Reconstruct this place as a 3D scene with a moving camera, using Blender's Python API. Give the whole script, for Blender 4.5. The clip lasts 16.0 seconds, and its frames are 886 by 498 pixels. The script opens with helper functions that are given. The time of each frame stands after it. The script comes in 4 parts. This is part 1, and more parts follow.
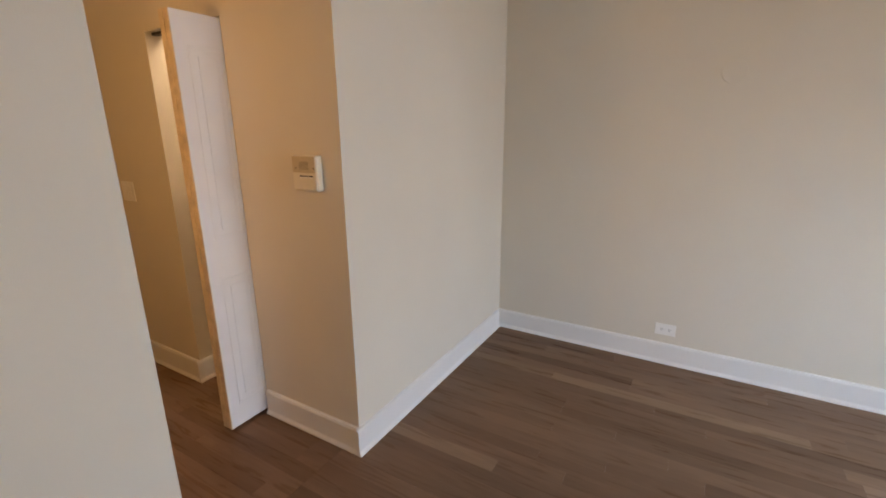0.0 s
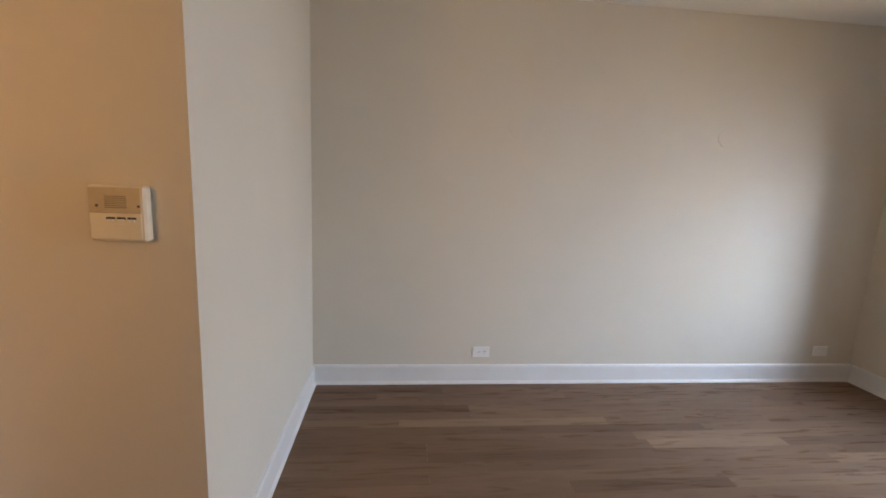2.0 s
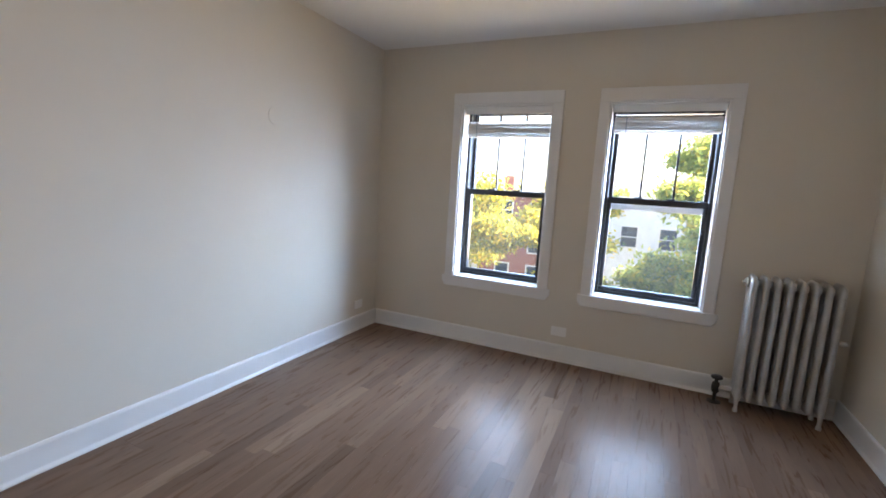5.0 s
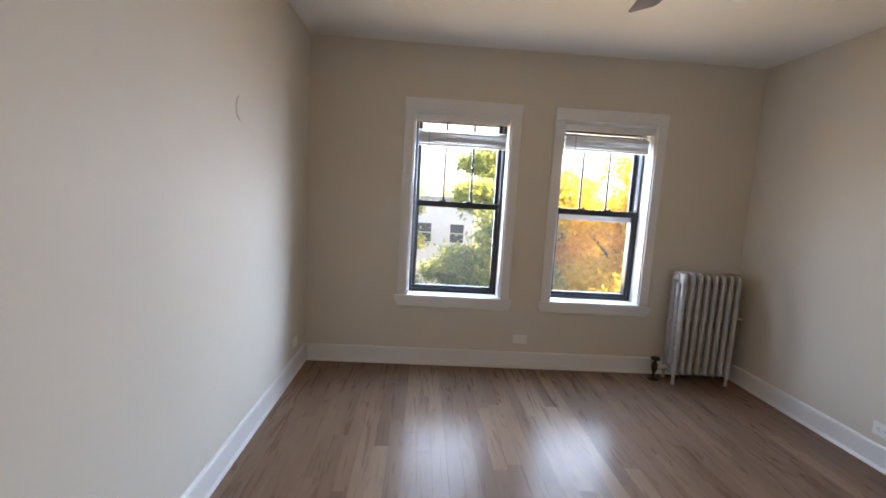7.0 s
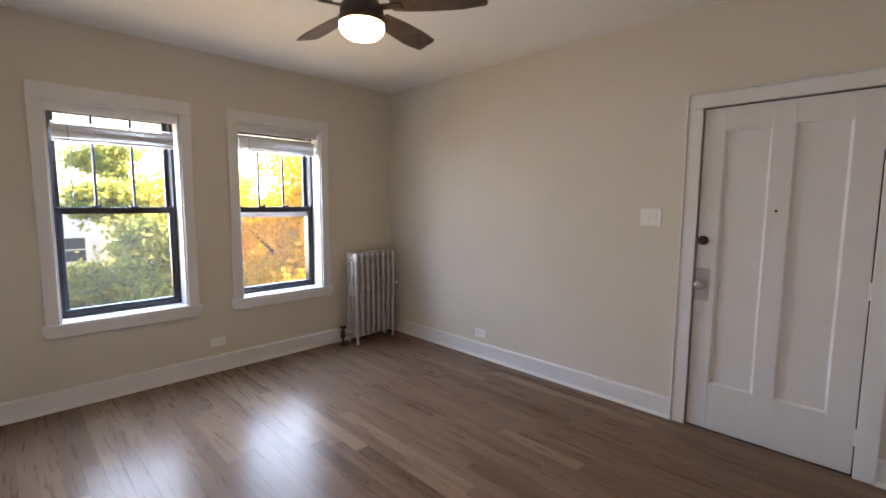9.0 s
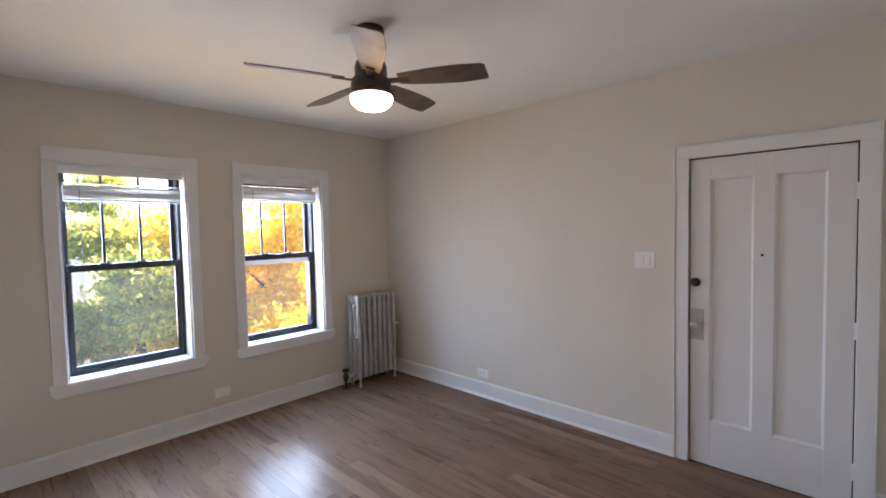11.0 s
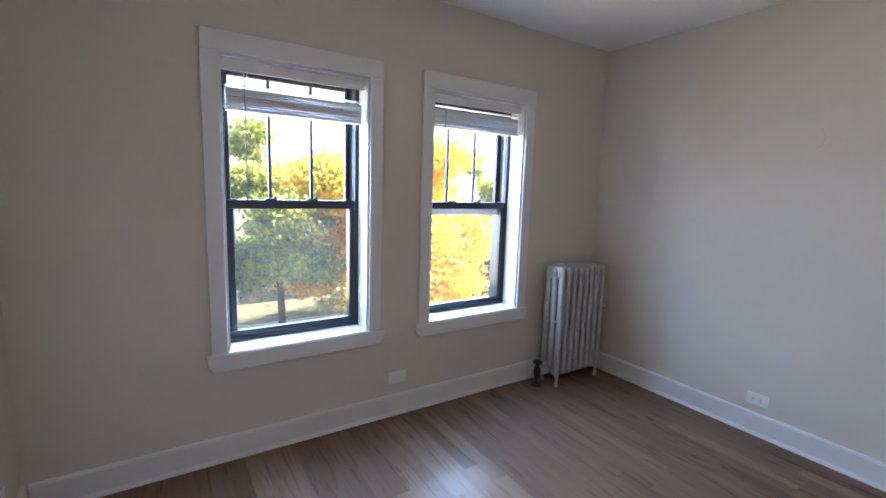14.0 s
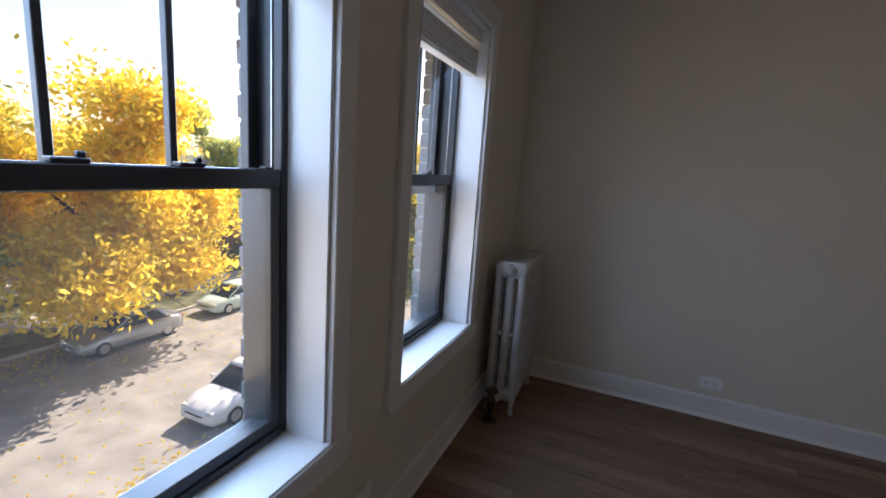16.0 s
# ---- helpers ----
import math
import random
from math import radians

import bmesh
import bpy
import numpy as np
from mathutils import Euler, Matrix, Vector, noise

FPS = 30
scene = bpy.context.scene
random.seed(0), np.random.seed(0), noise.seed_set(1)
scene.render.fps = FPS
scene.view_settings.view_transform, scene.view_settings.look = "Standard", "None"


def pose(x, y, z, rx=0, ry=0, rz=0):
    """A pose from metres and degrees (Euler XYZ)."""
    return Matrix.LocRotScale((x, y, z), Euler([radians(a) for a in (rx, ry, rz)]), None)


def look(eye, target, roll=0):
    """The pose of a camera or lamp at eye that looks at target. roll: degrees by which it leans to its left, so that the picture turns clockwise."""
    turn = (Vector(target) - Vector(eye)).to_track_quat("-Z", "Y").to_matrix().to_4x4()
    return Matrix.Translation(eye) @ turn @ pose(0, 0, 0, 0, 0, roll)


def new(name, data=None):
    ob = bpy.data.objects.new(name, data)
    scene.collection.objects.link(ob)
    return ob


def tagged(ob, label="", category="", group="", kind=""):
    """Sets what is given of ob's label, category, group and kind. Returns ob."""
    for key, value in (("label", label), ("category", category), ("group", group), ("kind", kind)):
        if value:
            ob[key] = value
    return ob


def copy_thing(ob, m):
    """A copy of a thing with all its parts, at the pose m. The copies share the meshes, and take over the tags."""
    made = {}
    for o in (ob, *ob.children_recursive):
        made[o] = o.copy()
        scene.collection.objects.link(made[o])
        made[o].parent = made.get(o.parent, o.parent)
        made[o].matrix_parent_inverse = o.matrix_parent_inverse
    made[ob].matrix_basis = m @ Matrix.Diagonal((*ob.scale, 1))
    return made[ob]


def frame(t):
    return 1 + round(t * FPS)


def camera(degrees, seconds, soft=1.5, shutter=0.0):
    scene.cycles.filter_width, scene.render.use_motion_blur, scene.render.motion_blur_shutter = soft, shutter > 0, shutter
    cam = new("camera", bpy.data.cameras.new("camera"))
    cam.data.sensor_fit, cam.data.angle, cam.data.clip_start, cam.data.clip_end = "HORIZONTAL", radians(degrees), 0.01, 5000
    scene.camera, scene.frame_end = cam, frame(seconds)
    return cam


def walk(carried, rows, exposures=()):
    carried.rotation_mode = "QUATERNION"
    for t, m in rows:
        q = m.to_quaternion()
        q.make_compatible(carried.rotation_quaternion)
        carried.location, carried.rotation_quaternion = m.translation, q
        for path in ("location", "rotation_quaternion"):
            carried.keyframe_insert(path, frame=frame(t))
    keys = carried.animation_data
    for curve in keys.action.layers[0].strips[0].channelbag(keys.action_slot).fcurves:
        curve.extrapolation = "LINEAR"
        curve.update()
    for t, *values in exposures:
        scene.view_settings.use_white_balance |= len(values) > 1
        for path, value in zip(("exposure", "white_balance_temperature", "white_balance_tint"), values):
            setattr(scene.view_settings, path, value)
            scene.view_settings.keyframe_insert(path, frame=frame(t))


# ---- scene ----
cam = camera(90.2, 16.0, 1.8)
PATH = [
    (0, (0.422, 0.445, 1.531), (-0.556, 2.107, 1.003), -0.4),
    (0.5, (0.283, 0.466, 1.538), (-0.769, 2.09, 1.034), -0.3),
    (1, (0.082, 0.539, 1.519), (-0.805, 2.274, 1.069), 0.8),
    (1.5, (-0.152, 0.619, 1.497), (-0.624, 2.528, 1.129), 2.4),
    (2, (-0.281, 0.51, 1.492), (-0.08, 2.471, 1.158), 2.4),
    (2.5, (-0.432, 0.315, 1.449), (0.499, 2.065, 1.184), 1.8),
    (3, (-0.515, 0.288, 1.44), (0.89, 1.689, 1.19), 2.0),
    (3.5, (-0.498, 0.258, 1.449), (1.121, 1.401, 1.182), 2.1),
    (3.7, (-0.496, 0.284, 1.45), (1.149, 1.381, 1.181), 2.2),
    (5.8, (-0.264, 1.724, 1.392), (1.647, 2.245, 1.083), 3.7),
    (6, (-0.254, 1.864, 1.402), (1.677, 2.28, 1.088), 3.7),
    (6.5, (-0.253, 2.195, 1.444), (1.721, 2.359, 1.168), 3.6),
    (7, (-0.343, 2.552, 1.449), (1.64, 2.45, 1.207), 3.4),
    (7.5, (-0.326, 2.854, 1.436), (1.639, 2.578, 1.188), 3.2),
    (8, (-0.399, 2.968, 1.492), (1.493, 2.373, 1.234), 1.6),
    (8.5, (-0.549, 2.943, 1.462), (1.158, 1.926, 1.234), 0.3),
    (9, (-0.623, 2.896, 1.438), (0.781, 1.487, 1.232), 0.3),
    (9.2, (-0.651, 2.878, 1.429), (0.638, 1.32, 1.231), 0.3),
    (11.3, (-0.601, 3.042, 1.611), (0.813, 1.622, 1.543), -1.56),
    (11.5, (-0.583, 3.031, 1.607), (0.875, 1.665, 1.529), -1.2),
    (12, (-0.522, 2.995, 1.595), (1.083, 1.807, 1.482), -0.0),
    (12.5, (-0.434, 2.921, 1.561), (1.26, 1.869, 1.408), 1.1),
    (13, (-0.122, 2.915, 1.53), (1.585, 1.893, 1.321), 1.7),
    (13.5, (0.288, 2.909, 1.511), (1.979, 1.866, 1.28), 1.6),
    (14, (0.842, 2.918, 1.494), (2.508, 1.846, 1.22), 1.8),
    (14.5, (1.347, 2.906, 1.485), (2.986, 1.8, 1.184), 2.0),
    (15, (1.84, 2.879, 1.445), (3.341, 1.592, 1.144), 2.3),
    (15.5, (2.205, 2.821, 1.448), (3.498, 1.332, 1.115), 2.8),
    (16, (2.57, 2.839, 1.431), (3.331, 1.024, 1.072), 4.0),
]
EXPOSURES = [
    (0, 2.52, 8750, 20), (1.5, 2.52, 8750, 20), (2.5, 2.38, 7400, 17), (3.5, 2.56, 6850, 15), (6, 2.52, 7100, 16),
    (7, 2.45, 7700, 18), (8, 2.52, 7600, 19), (9, 2.58, 7900, 20), (11.5, 2.65, 6900, 20), (12.5, 2.6, 6650, 20),
    (13.5, 2.55, 6400, 18), (14.5, 2.25, 6100, 17), (15, 1.9, 6050, 17), (16, 0.85, 6950, 18),
]
walk(cam, [(t, look(eye, target, roll)) for t, eye, target, roll in PATH], EXPOSURES)

# ---- light ----
world = bpy.data.worlds.new("sky_world")
scene.world = world
world.use_nodes = True
wt = world.node_tree
sky = wt.nodes.new("ShaderNodeTexSky")
sky.sky_type = "NISHITA"
sky.sun_disc = False
sky.sun_elevation, sky.sun_rotation = radians(40), radians(172.5)
wt.links.new(sky.outputs[0], wt.nodes["Background"].inputs[0])
wt.nodes["Background"].inputs[1].default_value = 0.15

sun = new("sun", bpy.data.lights.new("sun", "SUN"))
sun.data.energy, sun.data.angle, sun.data.color = 5.0, radians(0.5), (1.0, 0.93, 0.82)
sun.matrix_world = look((0, 0, 0), (-0.1, 0.76, -0.64))


def bulb(name, x, y, z, watts, colour, radius):
    lamp = new(name, bpy.data.lights.new(name, "POINT"))
    lamp.data.energy, lamp.data.color, lamp.data.shadow_soft_size = watts, colour, radius
    lamp.location = (x, y, z)
    return lamp


bulb("hall_bulb", -1.5, 0.35, 1.7, 2.8, (1.0, 0.62, 0.27), 0.08)
bulb("closet_bulb", -1.9, 2.2, 2.5, 3.6, (1.0, 0.86, 0.68), 0.05)



def window_daylight(y):
    """Area lamps added outside a window in place of daylight: sky light coming down, the brighter sky towards the sun,
    and the warmer light thrown up by sunlit trees and street.
    """
    for name, watts, colour, shift, aim, spread in (
            ("window_skylight", 16.0, (0.31, 0.58, 1.0), -0.12, (-1.0, 0.08, -0.8), 150),
            ("window_south_skylight", 6.0, (0.45, 0.68, 1.0), -0.75, (-0.8, 1.0, -0.55), 75),
            ("window_bounce_fill", 5.0, (1.0, 0.80, 0.48), -0.12, (-1.0, 0.0, 0.5), 160)):
        lamp = new(name, bpy.data.lights.new(name, "AREA"))
        lamp.data.shape, lamp.data.size, lamp.data.size_y = "RECTANGLE", 0.95, 1.5
        lamp.data.energy, lamp.data.color, lamp.data.spread = watts, colour, radians(spread)
        lamp.matrix_world = look((3.95, y + shift, 1.4), (3.95 + aim[0], y + shift + aim[1], 1.4 + aim[2]))


window_daylight(2.256)
window_daylight(1.041)

# ---- materials ----


def nodes(name):
    m = bpy.data.materials.new(name)
    m.use_nodes = True
    t = m.node_tree
    return m, t, t.nodes["Principled BSDF"]


def noise_to(t, scale, detail=4.0, stretch=(1, 1, 1), coord="Object", shift=None):
    tc = t.nodes.new("ShaderNodeTexCoord")
    mp = t.nodes.new("ShaderNodeMapping")
    mp.inputs["Scale"].default_value = stretch
    t.links.new(tc.outputs[coord], mp.inputs["Vector"])
    if shift is not None:
        t.links.new(shift, mp.inputs["Location"])
    n = t.nodes.new("ShaderNodeTexNoise")
    n.inputs["Scale"].default_value = scale
    n.inputs["Detail"].default_value = detail
    t.links.new(mp.outputs[0], n.inputs["Vector"])
    return n.outputs["Fac"]


def ramp(t, fac, stops):
    r = t.nodes.new("ShaderNodeValToRGB")
    el = r.color_ramp.elements
    while len(el) < len(stops):
        el.new(0.5)
    for e, (p, c) in zip(el, stops):
        e.position, e.color = p, (*c, 1)
    t.links.new(fac, r.inputs[0])
    return r.outputs[0]


def bump(t, b, height, strength, dist=0.002):
    n = t.nodes.new("ShaderNodeBump")
    n.inputs["Strength"].default_value = strength
    n.inputs["Distance"].default_value = dist
    t.links.new(height, n.inputs["Height"])
    t.links.new(n.outputs[0], b.inputs["Normal"])


def surface(name, colour, rough=0.5, metal=0.0, vary=0.08, scale=6.0, grain=180.0, relief=0.1, spec=0.5):
    """Base colour with blotches and fine relief."""
    m, t, b = nodes(name)
    lo = tuple(max(0, c * (1 - vary)) for c in colour)
    hi = tuple(min(1, c * (1 + vary)) for c in colour)
    t.links.new(ramp(t, noise_to(t, scale), [(0.3, lo), (0.7, hi)]), b.inputs["Base Color"])
    b.inputs["Roughness"].default_value = rough
    b.inputs["Metallic"].default_value = metal
    b.inputs["Specular IOR Level"].default_value = spec
    if relief:
        bump(t, b, noise_to(t, grain, 3), relief)
    return m


def glossy_glass(name, haze, tint=(1, 1, 1)):
    """Clear pane: see-through, Fresnel gloss, a film of dust."""
    m = bpy.data.materials.new(name)
    m.use_nodes = True
    t = m.node_tree
    t.nodes.clear()
    out = t.nodes.new("ShaderNodeOutputMaterial")
    clear = t.nodes.new("ShaderNodeBsdfTransparent")
    clear.inputs[0].default_value = (*tint, 1)
    gloss = t.nodes.new("ShaderNodeBsdfGlossy")
    gloss.inputs["Roughness"].default_value = 0.02
    dust = t.nodes.new("ShaderNodeBsdfTranslucent")
    dust.inputs[0].default_value = (0.75, 0.77, 0.8, 1)
    lw = t.nodes.new("ShaderNodeLayerWeight")
    lw.inputs["Blend"].default_value = 0.5
    pw = t.nodes.new("ShaderNodeMath")
    pw.operation = "POWER"
    pw.inputs[1].default_value = 4.0
    fr = t.nodes.new("ShaderNodeMath")
    fr.operation = "MULTIPLY_ADD"
    fr.inputs[1].default_value, fr.inputs[2].default_value = 0.35, 0.02
    t.links.new(lw.outputs["Facing"], pw.inputs[0])
    t.links.new(pw.outputs[0], fr.inputs[0])
    mixg, mixd = t.nodes.new("ShaderNodeMixShader"), t.nodes.new("ShaderNodeMixShader")
    t.links.new(fr.outputs[0], mixg.inputs[0])
    t.links.new(clear.outputs[0], mixg.inputs[1])
    t.links.new(gloss.outputs[0], mixg.inputs[2])
    f = noise_to(t, 3.0, 5)
    r = t.nodes.new("ShaderNodeMapRange")
    r.inputs["To Min"].default_value, r.inputs["To Max"].default_value = haze * 0.6, haze * 1.4
    t.links.new(f, r.inputs["Value"])
    t.links.new(r.outputs[0], mixd.inputs[0])
    t.links.new(mixg.outputs[0], mixd.inputs[1])
    t.links.new(dust.outputs[0], mixd.inputs[2])
    t.links.new(mixd.outputs[0], out.inputs[0])
    return m


def oak_floor(name, random_output):
    """Brown-stained oak strips under satin varnish; each board its own tone and grain."""
    m, t, b = nodes(name)
    if random_output == "board":
        rnd = t.nodes.new("ShaderNodeObjectInfo").outputs["Random"]
    else:
        rnd = t.nodes.new("ShaderNodeNewGeometry").outputs["Random Per Island"]
    mul = t.nodes.new("ShaderNodeMath")
    mul.operation = "MULTIPLY"
    mul.inputs[1].default_value = 37.0
    t.links.new(rnd, mul.inputs[0])
    comb = t.nodes.new("ShaderNodeCombineXYZ")
    for i in range(3):
        t.links.new(mul.outputs[0], comb.inputs[i])
    grain = noise_to(t, 5.0, 5, (0.5, 6, 3), shift=comb.outputs[0])
    grain.node.inputs["Distortion"].default_value = 1.3
    pores = noise_to(t, 60.0, 3, (0.12, 6, 3), shift=comb.outputs[0])
    cloud = noise_to(t, 2.2, 3, (0.5, 2.5, 1), shift=comb.outputs[0])
    base = ramp(t, rnd, [(0.0, (0.15, 0.09, 0.058)), (0.15, (0.182, 0.11, 0.073)), (0.85, (0.204, 0.126, 0.084)), (0.97, (0.27, 0.178, 0.122))])
    fig = ramp(t, grain, [(0.30, (0.84, 0.82, 0.80)), (0.44, (0.97, 0.965, 0.96)), (0.58, (1.05, 1.05, 1.05)), (0.74, (0.92, 0.91, 0.90))])
    por = ramp(t, pores, [(0.34, (0.955, 0.95, 0.945)), (0.46, (1, 1, 1))])
    cld = ramp(t, cloud, [(0.3, (0.82, 0.82, 0.82)), (0.7, (1.12, 1.12, 1.12))])
    c = base
    for other in (fig, por, cld):
        mx = t.nodes.new("ShaderNodeMix")
        mx.data_type, mx.blend_type = "RGBA", "MULTIPLY"
        mx.inputs["Factor"].default_value = 1.0
        t.links.new(c, mx.inputs["A"])
        t.links.new(other, mx.inputs["B"])
        c = mx.outputs["Result"]
    t.links.new(c, b.inputs["Base Color"])
    r = t.nodes.new("ShaderNodeMapRange")
    r.inputs["To Min"].default_value, r.inputs["To Max"].default_value = 0.25, 0.31
    t.links.new(grain, r.inputs["Value"])
    t.links.new(r.outputs[0], b.inputs["Roughness"])
    b.inputs["Specular IOR Level"].default_value = 0.085
    bump(t, b, grain, 0.05, 0.0015)
    return m


def leaf_material(name, stops):
    m, t, b = nodes(name)
    rnd = t.nodes.new("ShaderNodeNewGeometry").outputs["Random Per Island"]
    col = ramp(t, rnd, stops)
    t.links.new(col, b.inputs["Base Color"])
    b.inputs["Roughness"].default_value = 0.6
    tr = t.nodes.new("ShaderNodeBsdfTranslucent")
    t.links.new(col, tr.inputs[0])
    mx = t.nodes.new("ShaderNodeMixShader")
    mx.inputs[0].default_value = 0.72
    t.links.new(b.outputs[0], mx.inputs[1])
    t.links.new(tr.outputs[0], mx.inputs[2])
    t.links.new(mx.outputs[0], t.nodes["Material Output"].inputs[0])
    return m


def glow(name, colour, strength):
    m, t, b = nodes(name)
    b.inputs["Base Color"].default_value = (0.9, 0.88, 0.82, 1)
    b.inputs["Emission Color"].default_value = (*colour, 1)
    b.inputs["Emission Strength"].default_value = strength
    return m


PAINT = surface("wall_paint", (0.65, 0.602, 0.522), 0.62, vary=0.025, scale=1.3, grain=260, relief=0.16, spec=0.3)
CEIL = surface("ceiling_paint", (0.80, 0.79, 0.765), 0.8, vary=0.02, scale=1.5, grain=200, relief=0.12, spec=0.2)
TRIM = surface("trim_paint", (0.73, 0.725, 0.715), 0.36, vary=0.02, scale=4, grain=90, relief=0.06)
DOORP = surface("door_paint", (0.70, 0.69, 0.675), 0.4, vary=0.025, scale=3, grain=70, relief=0.08)
BIFOLD = surface("bifold_paint", (0.78, 0.78, 0.78), 0.42, vary=0.03, scale=5, grain=60, relief=0.08)
RAWWOOD = surface("raw_pine_edge", (0.62, 0.51, 0.38), 0.7, vary=0.15, scale=20, grain=120, relief=0.15)
BLACK = surface("black_window_frame", (0.022, 0.024, 0.028), 0.42, vary=0.2, scale=9, grain=150, relief=0.08)
VINYL = surface("blind_vinyl", (0.78, 0.78, 0.77), 0.45, vary=0.03, scale=12, grain=60, relief=0.05)
PLASTIC = surface("white_plastic", (0.80, 0.79, 0.765), 0.35, vary=0.015, scale=10, relief=0.0)
BEIGE = surface("beige_plastic", (0.52, 0.43, 0.30), 0.45, vary=0.05, scale=30, relief=0.05)
IVORY = surface("ivory_plastic", (0.72, 0.67, 0.56), 0.4, vary=0.03, scale=30, relief=0.0)
SLOT = surface("dark_slot", (0.02, 0.02, 0.02), 0.6, vary=0.1, relief=0.0)
IRON = surface("silver_radiator_paint", (0.46, 0.455, 0.445), 0.40, 0.3, vary=0.12, scale=14, grain=120, relief=0.3)
OLDBRASS = surface("dark_valve_metal", (0.05, 0.045, 0.04), 0.45, 0.7, vary=0.3, scale=40, relief=0.2)
STEEL = surface("brushed_steel", (0.46, 0.46, 0.45), 0.34, 0.9, vary=0.08, scale=40, relief=0.1)
BRONZE = surface("fan_bronze", (0.075, 0.058, 0.048), 0.38, 0.6, vary=0.15, scale=20, relief=0.08)
BLADE = surface("dark_walnut_blade", (0.085, 0.058, 0.043), 0.55, 0.0, vary=0.3, scale=12, grain=60, relief=0.06)
GLOBE = glow("lit_opal_globe", (1.0, 0.69, 0.38), 4.2)
GLASS = glossy_glass("window_glass", 0.002)
DUSTY = glossy_glass("dusty_window_glass", 0.007)
OAK = oak_floor("oak_board", "board")
OAKFAR = oak_floor("oak_boards_joined", "island")
SUBFLOOR = surface("dark_subfloor", (0.04, 0.025, 0.018), 0.8)
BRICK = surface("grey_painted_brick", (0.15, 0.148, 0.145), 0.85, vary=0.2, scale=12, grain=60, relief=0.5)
MORTAR = surface("mortar", (0.34, 0.33, 0.31), 0.9, vary=0.12, scale=20, grain=80, relief=0.4)
ASPHALT = surface("street_asphalt", (0.29, 0.27, 0.245), 0.9, vary=0.25, scale=0.8, grain=30, relief=0.4)
CONCRETE = surface("concrete", (0.42, 0.40, 0.36), 0.9, vary=0.15, scale=1.2, grain=30, relief=0.3)
SOIL = surface("autumn_grass", (0.12, 0.12, 0.05), 0.95, vary=0.5, scale=1.6, grain=12, relief=0.6)
BARK = surface("bark", (0.10, 0.075, 0.055), 0.9, vary=0.35, scale=5, grain=20, relief=0.8)
YELLOW = leaf_material("yellow_leaves", [(0, (0.55, 0.5, 0.08)), (0.25, (0.86, 0.64, 0.06)), (0.65, (0.96, 0.73, 0.07)), (1, (0.97, 0.84, 0.2))])
GREEN = leaf_material("green_leaves", [(0, (0.2, 0.27, 0.08)), (0.5, (0.4, 0.48, 0.14)), (0.85, (0.52, 0.52, 0.14)), (1, (0.72, 0.56, 0.08))])
LIME = leaf_material("yellow_green_leaves", [(0, (0.2, 0.25, 0.06)), (0.5, (0.46, 0.47, 0.1)), (0.8, (0.7, 0.58, 0.09)), (1, (0.85, 0.6, 0.06))])
WHITESIDING = surface("white_siding", (0.72, 0.74, 0.77), 0.7, vary=0.06, scale=2, relief=0.1)
SIDING = surface("grey_blue_siding", (0.36, 0.40, 0.46), 0.7, vary=0.06, scale=2, relief=0.1)
REDBRICK = surface("red_brick_wall", (0.30, 0.13, 0.095), 0.85, vary=0.25, scale=8, grain=30, relief=0.4)
TANBRICK = surface("tan_brick_wall", (0.42, 0.31, 0.22), 0.85, vary=0.2, scale=8, grain=30, relief=0.4)
ROOF = surface("roof_shingle", (0.11, 0.10, 0.10), 0.9, vary=0.25, scale=6, grain=20, relief=0.4)
DARKGLASS = surface("dark_window_glass", (0.03, 0.04, 0.05), 0.08, vary=0.2, relief=0.0)
TYRE = surface("tyre_rubber", (0.02, 0.02, 0.02), 0.8, vary=0.2, relief=0.1)
RIM = surface("alloy_rim", (0.5, 0.5, 0.5), 0.3, 0.8, vary=0.1, relief=0.0)
LAMPW = surface("headlight_lens", (0.75, 0.76, 0.78), 0.12, 0.3, relief=0.0)
LAMPR = surface("taillight_lens", (0.45, 0.02, 0.02), 0.15, relief=0.0)
CARGREY = surface("grey_car_paint", (0.42, 0.43, 0.45), 0.25, 0.5, vary=0.04, relief=0.0)
CARWHITE = surface("white_car_paint", (0.72, 0.73, 0.74), 0.22, vary=0.03, relief=0.0)
CARMINT = surface("pale_mint_car_paint", (0.55, 0.66, 0.62), 0.22, vary=0.03, relief=0.0)
CARRED = surface("red_car_paint", (0.45, 0.03, 0.025), 0.22, vary=0.04, relief=0.0)

# ---- mesh helpers ----
ORIGIN = {}


def empty(name, x=0.0, y=0.0, z=0.0):
    ob = new(name)
    ob.location = (x, y, z)
    ob.empty_display_size = 0.1
    ORIGIN[ob] = Vector((x, y, z))
    return ob


def part(name, bm, material, parent=None, label="", smooth=False):
    """Links a bmesh, given in world coordinates, as one mesh object under a thing or part."""
    o = ORIGIN.get(parent, Vector((0, 0, 0)))
    bmesh.ops.recalc_face_normals(bm, faces=bm.faces)
    bmesh.ops.translate(bm, verts=bm.verts, vec=-o)
    me = bpy.data.meshes.new(name)
    bm.to_mesh(me)
    bm.free()
    if smooth:
        me.shade_smooth()
    me.materials.append(material)
    ob = new(name, me)
    if parent is not None:
        ob.parent = parent
    ORIGIN[ob] = o
    return tagged(ob, label)


